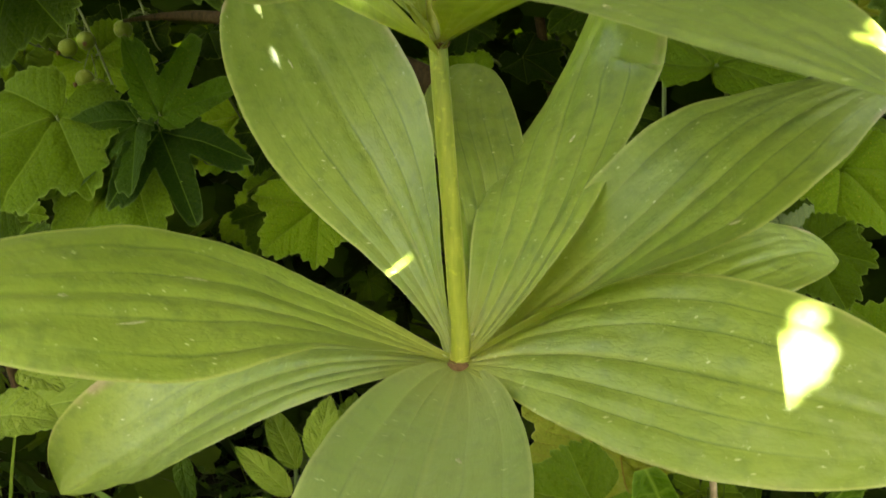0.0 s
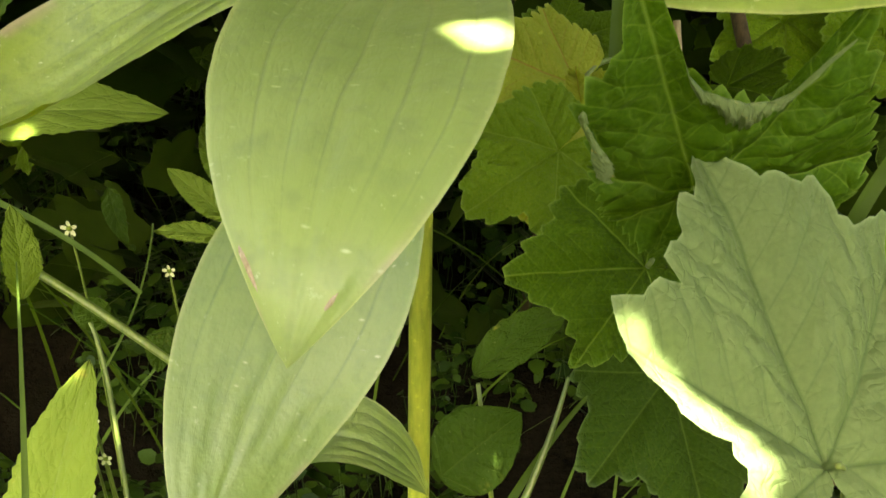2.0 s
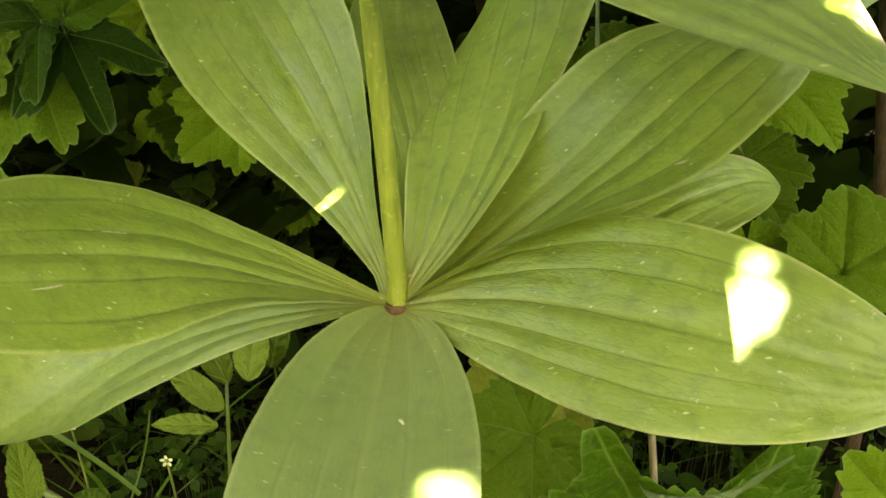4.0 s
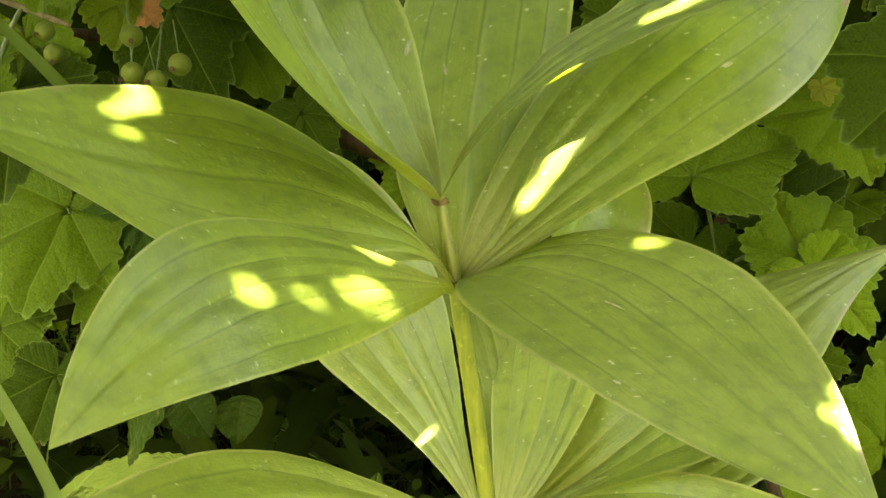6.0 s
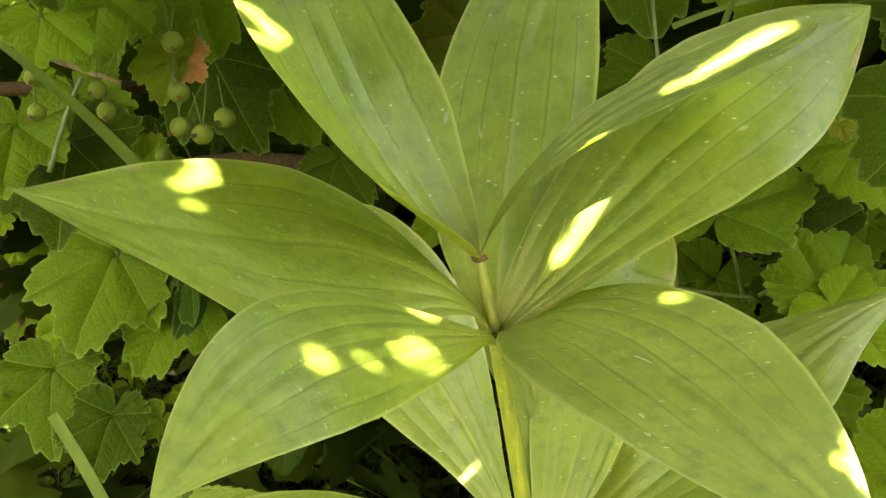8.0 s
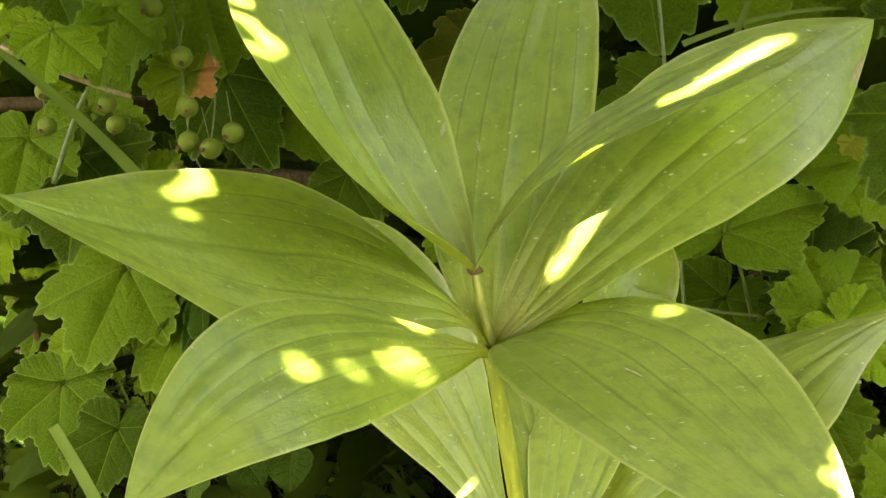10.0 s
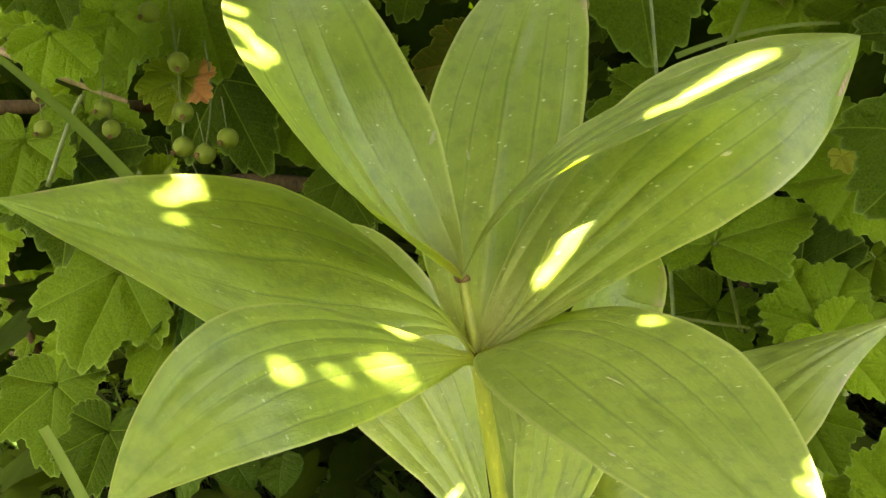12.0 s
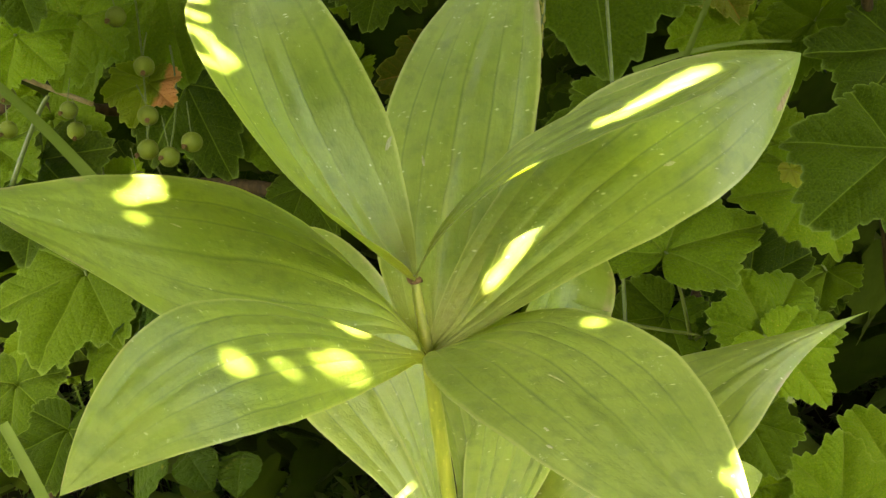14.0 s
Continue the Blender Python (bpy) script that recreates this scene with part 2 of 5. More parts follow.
def blade_material(name, low, high):
    n = Nodes(name)
    ob = n.add("ShaderNodeTexCoord").outputs["Object"]
    island = n.add("ShaderNodeNewGeometry").outputs["Random Per Island"]
    tone = n.math("ADD", n.math("MULTIPLY", island, 0.7), n.math("MULTIPLY", n.noise(ob, 60.0), 0.5))
    colour = n.mix(n.span(tone, 0.2, 1.0), low, high)
    return n.leaf_out(colour, n.bump(n.noise(ob, 300.0), 0.3, 0.0005), 0.5, 0.3, (1.3, 1.3, 0.2), 0.10)


def soil_material():
    n = Nodes("soil")
    ob = n.add("ShaderNodeTexCoord").outputs["Object"]
    crumbs = n.noise(ob, 120.0, 6.0, 0.7)
    broad = n.noise(ob, 9.0, 3.0)
    # browns far below earth tone: the shade under the plants is in the colour
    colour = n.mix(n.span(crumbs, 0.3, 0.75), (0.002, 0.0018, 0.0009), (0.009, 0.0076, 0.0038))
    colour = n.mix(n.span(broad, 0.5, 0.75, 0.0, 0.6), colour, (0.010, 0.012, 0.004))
    n.put(n.bsdf.inputs["Base Color"], colour)
    n.bsdf.inputs["Roughness"].default_value = 0.95
    n.bsdf.inputs["Specular IOR Level"].default_value = 0.0
    n.put(n.bsdf.inputs["Normal"], n.bump(crumbs, 0.9, 0.006))
    return n.mat


LILY = lily_leaf_material()
# leaf copies with sky sheen painted in: one paler as if lit, one darker
LILY_SHEEN = lily_leaf_material("lily_leaf_sheen", 0.45, (0.230, 0.295, 0.130))
LILY_SHEEN_DARK = lily_leaf_material("lily_leaf_sheen_dark", 0.65)
CURRANT = currant_leaf_material("currant_leaf", (0.024, 0.056, 0.002), (0.092, 0.155, 0.006), (0.10, 0.155, 0.018), ribs=0.25, netting=0.07)
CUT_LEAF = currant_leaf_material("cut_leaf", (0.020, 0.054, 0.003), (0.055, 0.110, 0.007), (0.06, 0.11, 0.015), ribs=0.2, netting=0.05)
CURRANT_WITHERED = currant_leaf_material("currant_leaf_withered", (0.120, 0.180, 0.010), (0.200, 0.260, 0.020), (0.20, 0.25, 0.03), ribs=0.2, netting=0.05, spread=0.1, scorched=True)
# pale green, with bluish sky sheen and shadowed vein grooves put into the colour
CURRANT_PALE = currant_leaf_material("currant_leaf_pale", (0.098, 0.142, 0.040), (0.150, 0.200, 0.068), (0.060, 0.100, 0.024), 0.22, 0.05, 0.06, 0.55, 0.35)
CURRANT_FRESH = currant_leaf_material("currant_leaf_fresh", (0.050, 0.108, 0.005), (0.128, 0.200, 0.013), (0.15, 0.22, 0.03), netting=0.12, spread=0.12, ribs=0.3)
CURRANT_DARK = currant_leaf_material("currant_leaf_dark", (0.042, 0.100, 0.005), (0.115, 0.195, 0.013), (0.15, 0.23, 0.035), 0.36, 0.32, 0.06, 0.55, 0.6, 9.0)
CURRANT_SICK = currant_leaf_material("currant_leaf_yellowed", (0.100, 0.140, 0.010), (0.200, 0.225, 0.022), (0.22, 0.12, 0.03))
STEM = stalk_material("lily_stem", (0.14, 0.175, 0.012), (0.26, 0.285, 0.028))
PETIOLE = stalk_material("petiole", (0.055, 0.088, 0.009), (0.115, 0.150, 0.020))
BARK_RED = stalk_material("red_bark", (0.05, 0.018, 0.008), (0.11, 0.045, 0.022), 0.6)
BARK = stalk_material("bark", (0.016, 0.011, 0.003), (0.055, 0.038, 0.012), 0.85)
TWIG = stalk_material("pale_twig", (0.15, 0.115, 0.045), (0.29, 0.23, 0.11), 0.7)
SCAR = stalk_material("node_scar", (0.06, 0.032, 0.010), (0.16, 0.10, 0.035), 0.8)
BERRY = stalk_material("green_berry", (0.082, 0.118, 0.008), (0.140, 0.180, 0.016), 0.52, 25.0)
GRASS = blade_material("grass", (0.022, 0.050, 0.004), (0.065, 0.105, 0.011))
GRASS_PALE = blade_material("pale_grass", (0.06, 0.110, 0.012), (0.15, 0.21, 0.040))
# weed green lowered to hold the undergrowth's shade in its colour
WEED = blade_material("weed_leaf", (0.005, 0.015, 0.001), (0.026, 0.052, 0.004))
CROWN = blade_material("crown_leaf", (0.03, 0.07, 0.01), (0.08, 0.14, 0.02))
# darker copy of the herb green, for leaves drawn as shaded
HERB_SHADED = currant_leaf_material("herb_leaf_shaded", (0.014, 0.036, 0.002), (0.038, 0.070, 0.006), (0.05, 0.08, 0.012), 0.3, 0.14, 0.25)
HERB = currant_leaf_material("herb_leaf", (0.090, 0.145, 0.013), (0.160, 0.225, 0.028), (0.19, 0.26, 0.05), 0.32, 0.1, 0.15)
# currant green taken almost to black: the bush's inner shade as colour
DEEP_SHADED = blade_material("deep_leaf_shaded", (0.007, 0.015, 0.001), (0.026, 0.046, 0.004))
MARK = stalk_material("dry_mark", (0.28, 0.29, 0.10), (0.46, 0.47, 0.22), 0.8, 200.0)
MARK_BROWN = stalk_material("brown_mark", (0.20, 0.15, 0.07), (0.36, 0.30, 0.16), 0.8, 120.0)
SOIL = soil_material()
SEED = stalk_material("grass_seed", (0.16, 0.17, 0.02), (0.30, 0.29, 0.06), 0.7, 200.0)
PETAL = stalk_material("petal", (0.34, 0.36, 0.14), (0.52, 0.53, 0.28), 0.6)


# ---- mesh helpers ----
def mesh_from(name, verts, faces, material, uvs=None, smooth=True):
    me = bpy.data.meshes.new(name)
    me.from_pydata([tuple(v) for v in verts], [], faces)
    me.materials.append(material)
    if uvs is not None:
        layer = me.uv_layers.new(name="UVMap")
        order = np.empty(len(me.loops), dtype=np.int32)
        me.loops.foreach_get("vertex_index", order)
        layer.data.foreach_set("uv", np.asarray(uvs, dtype=np.float32)[order].ravel())
    if smooth:
        me.polygons.foreach_set("use_smooth", [True] * len(me.polygons))
    me.update()
    return me


def link(name, me, parent=None, m=None, label=""):
    ob = new(name, me)
    if parent is not None:
        ob.parent = parent
    if m is not None:
        ob.matrix_basis = m
    if label:
        ob["label"] = label
    return ob


def empty(name, place=(0, 0, 0)):
    ob = new(name)
    ob.location = place
    ob.empty_display_size = 0.02
    return ob


def grid_faces(nu, nv, wrap=False):
    faces = []
    for i in range(nu - 1):
        for j in range(nv if wrap else nv - 1):
            k = (j + 1) % nv
            faces.append((i * nv + j, i * nv + k, (i + 1) * nv + k, (i + 1) * nv + j))
    return faces


def bezier(points, n):
    """Points along a cubic Bezier."""
    a, b, c, d = (np.array(p, float) for p in points)
    u = np.linspace(0, 1, n)[:, None]
    return (1 - u) ** 3 * a + 3 * (1 - u) ** 2 * u * b + 3 * (1 - u) * u * u * c + u ** 3 * d


def tube(path, radii, sides=8, ridge=0.0):
    """Vertices and faces of a closed tube along a path."""
    path = np.asarray(path, float)
    n = len(path)
    radii = np.broadcast_to(np.asarray(radii, float), (n,))
    tangent = np.gradient(path, axis=0)
    tangent /= np.linalg.norm(tangent, axis=1)[:, None] + 1e-12
    side = np.cross(tangent[0], (0.31, 0.87, 0.37))
    verts = []
    for i in range(n):
        side = side - tangent[i] * (side @ tangent[i])
        side /= np.linalg.norm(side) + 1e-12
        other = np.cross(tangent[i], side)
        for j in range(sides):
            a = 2 * math.pi * j / sides
            r = radii[i] * (1 + ridge * math.cos(3 * a))
            verts.append(path[i] + r * (math.cos(a) * side + math.sin(a) * other))
    faces = grid_faces(n, sides, True)
    faces += [tuple(range(sides))[::-1], tuple(range((n - 1) * sides, n * sides))]
    return verts, faces


def tube_mesh(name, path, radii, material, sides=8, ridge=0.0):
    return mesh_from(name, *tube(path, radii, sides, ridge), material)


def join(pieces):
    """Several lists of vertices and faces as one."""
    verts, faces = [], []
    for v, f in pieces:
        k = len(verts)
        verts += [tuple(p) for p in v]
        faces += [tuple(i + k for i in face) for face in f]
    return verts, faces


# ---- ground ----
def ground_height(x, y):
    return 0.03 * noise.noise((x * 2.1, y * 2.1, 0)) + 0.012 * noise.noise((x * 9, y * 9, 3))


def build_ground():
    steps = np.concatenate([-np.geomspace(400, 1.0, 16), np.linspace(-0.9, 1.9, 80), np.geomspace(2.0, 400, 18)])
    verts = [(x, y, ground_height(x, y)) for x in steps for y in steps]
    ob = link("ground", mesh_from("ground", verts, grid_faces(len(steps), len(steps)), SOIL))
    tagged(ob, "crumbly garden soil, coloured near black for the shade under the plants", "ground", kind="structure")


build_ground()

# ---- the lily ----
lily = empty("lily_plant")
tagged(lily, "tall green lily with whorled broad leaves, not in flower", "plant")


def lily_leaf(base, one, two, tip, width, fore, aft, twist, cup, wave=0.0, seed=0, label="", skin=None):
    """A broad lily leaf along a curved midrib, hollowed by cup and turned by twist, both from base to tip."""
    nu, ns = 72, 73
    mid = bezier((base, one, two, tip), nu)
    tangent = np.gradient(mid, axis=0)
    tangent /= np.linalg.norm(tangent, axis=1)[:, None]
    h = np.array(tip) - np.array(base)
    level = np.array((h[1], -h[0], 0.0)) / math.hypot(h[0], h[1])
    peak = fore / (fore + aft)
    verts, uvs, ribs = [], [], []
    for i in range(nu):
        u = i / (nu - 1)
        side = level - tangent[i] * (tangent[i] @ level)
        side /= np.linalg.norm(side)
        up = np.cross(side, tangent[i])
        a = twist[0] + (twist[1] - twist[0]) * u
        side, up = math.cos(a) * side + math.sin(a) * up, math.cos(a) * up - math.sin(a) * side
        w = max(width * (max(u, 1e-6) / peak) ** fore * (max(1 - u, 1e-6) / (1 - peak)) ** aft, 0.003 * (1 - u))
        c = cup[0] + (cup[1] - cup[0]) * u
        for j in range(ns):
            s = 2 * j / (ns - 1) - 1
            grow = min(1, u / 0.25)
            phase = 2.9 * s + 0.16 * math.sin(5 * s + seed * 2.4) + 0.13 * grow * noise.noise((u * 3.2, s * 1.5, seed + 9.0)) + 0.03 * grow * noise.noise((u * 13, s * 5, seed + 3.0))
            away = abs((phase + 0.5) % 1 - 0.5)
            puff = (0.75 + 0.7 * noise.noise((u * 4, math.floor(phase), seed + 2.0))) * min(1, 0.12 + u / 0.3) * max(0, 1 - max(0, u - 0.42) / 0.48)
            rib = (0.00045 if seed < 7 else 0.00045 if seed > 14 else 0.0006) * puff * min(1, w / 0.018) * math.sin(math.pi * away) ** 0.7 - 0.0005 * min(1, w / 0.012) * math.exp(-(s / 0.08) ** 2)
            rib += 0.00022 * noise.noise((u * 30, s * 9, seed + 1.0)) * min(1, w / 0.012)
            ribs.append(phase)
            lift = c * s * s * w + rib
            lift += min(1, w / 0.018) * (0.0016 * s * s * noise.noise((u * 5 + seed * 7.3, s * 1.2, 0.4)) + 0.0007 * noise.noise((u * 9, s * 4, seed)))
            lift += wave * s * s * math.sin(u * 9 + seed * 2 + s)
            edge = 1 + 0.012 * noise.noise((u * 14, s * 2, seed + 5.0))
            verts.append(mid[i] + w * s * edge * side + lift * up)
            uvs.append((u, s))
    me = mesh_from("lily_leaf", verts, grid_faces(nu, ns), skin or LILY, uvs)
    me.attributes.new("rib", "FLOAT", "POINT").data.foreach_set("value", ribs)
    leaf = link("leaf", me, lily, label=label)
    BLADES[seed] = leaf, np.array(verts).reshape(nu, ns, 3)
    return leaf


BLADES = {}


def leaf_mark(which, u, s, length, width, turn, brown=False):
    """A small dry scar that lies on the upper face of a lily leaf."""
    leaf, grid = BLADES[which]
    nu, ns = grid.shape[:2]

    def spot(p, q):
        a, c = min(max(p, 0), 1) * (nu - 1), (min(max(q, -1), 1) + 1) / 2 * (ns - 1)
        i, j = min(int(a), nu - 2), min(int(c), ns - 2)
        x, y = a - i, c - j
        return (grid[i, j] * (1 - x) + grid[i + 1, j] * x) * (1 - y) + (grid[i, j + 1] * (1 - x) + grid[i + 1, j + 1] * x) * y

    here = spot(u, s)
    ahead = spot(u + 0.01, s) - spot(u - 0.01, s)
    side = spot(u, s + 0.03) - spot(u, s - 0.03)
    long_u, long_s = np.linalg.norm(ahead) / 0.02, np.linalg.norm(side) / 0.06
    up = np.cross(side, ahead)
    up /= np.linalg.norm(up)
    rng = random.Random(which * 31 + int(u * 1000))
    verts, n = [here + up * 0.0004], 14
    for ring in (0.55, 1.0):
        for k in range(n):
            a = 2 * math.pi * k / n
            wob = rng.uniform(0.65, 1.15)
            x, y = 0.5 * length * math.cos(a) * wob * ring, 0.5 * width * math.sin(a) * wob * ring
            t = radians(turn)
            du, dv = x * math.cos(t) - y * math.sin(t), x * math.sin(t) + y * math.cos(t)
            verts.append(spot(u + du / long_u, s - dv / long_s) + up * (0.0004 if ring < 1 else 0.00015))
    faces = [(0, 1 + k, 1 + (k + 1) % n) for k in range(n)]
    faces += [(1 + k, 1 + n + k, 1 + n + (k + 1) % n, 1 + (k + 1) % n) for k in range(n)]
    link("scar", mesh_from("scar", verts, faces, MARK_BROWN if brown else MARK), leaf, label="dry brown patch" if brown else "dry beige scar")


lily_leaf((-0.01, 0.004, 0.573), (-0.0421, 0.0088, 0.5957), (-0.0621, -0.0022, 0.6688), (-0.0799, 0.0753, 0.6759), 0.0290, 0.660, 0.607, (-0.6863, 0.4862), (0.6541, 0.2301), 0, 0)
lily_leaf((-0.006, -0.002, 0.547), (-0.0004, 0.0308, 0.5914), (0.0011, 0.0623, 0.6378), (0.0254, 0.1021, 0.6833), 0.0304, 0.735, 0.693, (-0.1237, 0.0285), (0.2872, -0.1311), 0, 1)
lily_leaf((-0.006, -0.002, 0.547), (0.0579, 0.0227, 0.614), (0.0848, 0.0087, 0.629), (0.1335, 0.0753, 0.638), 0.0302, 0.769, 0.799, (-0.3144, -0.9427), (0.2868, -0.4196), 0, 2, 'broad green leaf with a browned pointed tip')
lily_leaf((-0.01, 0.004, 0.573), (0.0077, 0.0148, 0.6151), (0.0828, 0.0111, 0.6375), (0.1008, 0.0079, 0.6443), 0.0177, 0.889, 0.774, (0.0675, -0.2905), (0.1544, 0.0756), 0, 3, 'narrow upright leaf with a bright sun fleck')
lily_leaf((-0.006, -0.002, 0.547), (-0.0272, -0.0019, 0.5915), (-0.0764, -0.0027, 0.5751), (-0.126, -0.0776, 0.6311), 0.0459, 1.3967, 1.1352, (0.349, 0.5095), (-0.3213, 0.0935), 0.002, 4)
lily_leaf((-0.006, -0.002, 0.547), (-0.0314, -0.0976, 0.5945), (-0.0416, -0.1267, 0.6081), (-0.0694, -0.1511, 0.5788), 0.0195, 0.991, 0.962, (0.8563, 0.8299), (-0.3581, 0.1437), 0, 5)
lily_leaf((-0.006, -0.002, 0.547), (0.0239, -0.0109, 0.5689), (0.0474, -0.0873, 0.5773), (0.0867, -0.1402, 0.555), 0.0337, 1.080, 0.946, (-0.1776, 0.0186), (0.1338, -0.0334), 0, 6, 'drooping green leaf with a pale dry tip')
lily_leaf((0, 0, 0.45), (-0.0297, 0.0714, 0.4899), (-0.0387, 0.0649, 0.488), (-0.085, 0.0992, 0.5621), 0.0311, 1.105, 0.341, (1.151, 0.3239), (0.3756, 0.0354), 0, 7)
lily_leaf((0, 0, 0.45), (0.02, 0.0526, 0.499), (-0.0168, 0.0884, 0.4998), (-0.0087, 0.1371, 0.524), 0.0180, 0.866, 0.398, (-0.289, -0.0351), (0.3956, -0.0197), 0, 8)
lily_leaf((0, 0, 0.45), (0.0349, 0.0021, 0.5073), (0.0209, 0.1521, 0.5069), (0.0502, 0.0821, 0.5652), 0.0340, 0.975, 0.442, (-0.04, 0.6663), (0.3216, -0.554), 0, 9)
lily_leaf((0, 0, 0.45), (0.0997, 0.0234, 0.5085), (0.0611, -0.0195, 0.5378), (0.1611, 0.0613, 0.5377), 0.0334, 0.994, 1.609, (0.1262, -0.5668), (0.6236, -0.5043), 0, 10)
lily_leaf((0, 0, 0.45), (0.0551, -0.0085, 0.4615), (0.089, -0.0025, 0.5023), (0.1201, 0.0451, 0.4742), 0.0174, 0.776, 0.823, (-0.156, -0.6783), (0.3166, 0.0488), 0, 11)
lily_leaf((0, 0, 0.45), (0.0451, -0.0193, 0.4729), (0.0735, -0.0647, 0.4755), (0.1354, -0.0633, 0.4655), 0.0279, 0.871, 0.743, (-0.4998, -0.9906), (0.0073, -0.0015), 0.001, 12)
lily_leaf((0, 0, 0.45), (-0.0736, -0.0305, 0.4842), (-0.059, -0.0259, 0.4794), (-0.1352, -0.093, 0.4997), 0.0313, 0.839, 0.695, (0.0821, 0.6512), (0.2958, -0.2872), 0.001, 13)
lily_leaf((0, 0, 0.45), (-0.0643, 0.0088, 0.4517), (-0.1017, 0.0659, 0.4029), (-0.1443, 0.0175, 0.3847), 0.0377, 1.182, 0.517, (0.1983, 0.5148), (-0.3165, 0.5028), 0, 14)
lily_leaf((0, 0, 0.45), (-0.0006, -0.0714, 0.4469), (0.0015, -0.1567, 0.4629), (-0.0051, -0.1623, 0.4143), 0.0275, 0.690, 0.902, (0.0699, 0.0392), (0.4245, -0.3033), 0, 15, 'long front leaf with pinkish brown marks near the tip', skin=LILY_SHEEN)
lily_leaf((0, 0, 0.365), (-0.0105, -0.0072, 0.4053), (-0.0371, -0.0489, 0.3528), (-0.0472, -0.0894, 0.3069), 0.0289, 1.052, 0.795, (-0.2262, 1.174), (0.6717, -0.2203), 0, 16, skin=LILY_SHEEN_DARK)
lily_leaf((0.0067, -0.0152, 0.2786), (-0.0002, -0.0404, 0.3197), (-0.0181, -0.0637, 0.3357), (-0.0309, -0.0193, 0.3015), 0.0142, 0.818, 0.735, (0.0404, 0.1628), (0.3516, 0.034), 0, 17, skin=LILY_SHEEN)
leaf_mark(0, 0.343, 0.920, 0.0055, 0.0020, -39)
leaf_mark(1, 0.443, -0.373, 0.0054, 0.0012, 17)
leaf_mark(2, 0.529, 0.348, 0.0044, 0.0020, -17)
leaf_mark(4, 0.693, 0.298, 0.0048, 0.0007, -196)
leaf_mark(4, 0.371, 0.970, 0.0047, 0.0015, -207)
leaf_mark(15, 0.286, -0.298, 0.0034, 0.0016, 20)
leaf_mark(13, 0.779, -0.025, 0.0029, 0.0019, -180)
leaf_mark(10, 0.407, 0.721, 0.0040, 0.0012, -28)
leaf_mark(9, 0.486, 0.199, 0.0047, 0.0012, -23)
leaf_mark(7, 0.843, -0.224, 0.0050, 0.0010, -177)
leaf_mark(6, 0.693, 0.622, 0.0022, 0.0011, -6)
leaf_mark(6, 0.729, 0.771, 0.0021, 0.0013, 12)
leaf_mark(13, 0.514, 0.274, 0.0096, 0.0011, -179)
leaf_mark(13, 0.679, -0.348, 0.0091, 0.0009, -171)
leaf_mark(6, 0.564, 0.075, 0.0091, 0.0008, 14)
leaf_mark(15, 0.893, 0.846, 0.0082, 0.0011, 8, True)
leaf_mark(15, 0.914, -0.597, 0.0036, 0.0009, 174, True)
leaf_mark(2, 0.893, 0.846, 0.0188, 0.0036, -4, True)
leaf_mark(6, 0.900, -0.796, 0.0063, 0.0015, 3, True)

STEM_PATH = np.vstack([bezier(((0.004, 0.012, -0.02), (0.002, 0.010, 0.15), (0.003, 0.003, 0.32), (0.001, 0.001, 0.45)), 30),
                       bezier(((0.001, 0.001, 0.45), (-0.001, 0.0, 0.49), (-0.004, -0.001, 0.52), (-0.006, 0.0, 0.547)), 14)[1:],
                       bezier(((-0.006, 0.0, 0.547), (-0.007, 0.001, 0.555), (-0.009, 0.003, 0.565), (-0.010, 0.005, 0.575)), 8)[1:]])
link("stem", tube_mesh("lily_stem", STEM_PATH, np.interp(STEM_PATH[:, 2], (0, 0.45, 0.455, 0.547, 0.55, 0.575),
                                                      (0.0040, 0.0036, 0.0030, 0.0027, 0.0022, 0.0016)), STEM, 14, 0.03), lily)
for place, r in (((0.001, 0.0, 0.4505), 0.0048), ((-0.006, 0.0, 0.5475), 0.0034), ((-0.010, 0.005, 0.5735), 0.0026)):
    ring = [(place[0] + r * (0.85 + 0.3 * random.random()) * math.cos(a) * k, place[1] + r * math.sin(a) * k, place[2] + z)
            for k, z in ((0.6, -0.0015), (1.0, -0.0008), (1.0, 0.0006), (0.55, 0.0012)) for a in np.linspace(0, 2 * math.pi, 14, endpoint=False)]
    link("node", mesh_from("node", ring, grid_faces(4, 14, True), SCAR), lily, label="brown leaf scar round the stem")


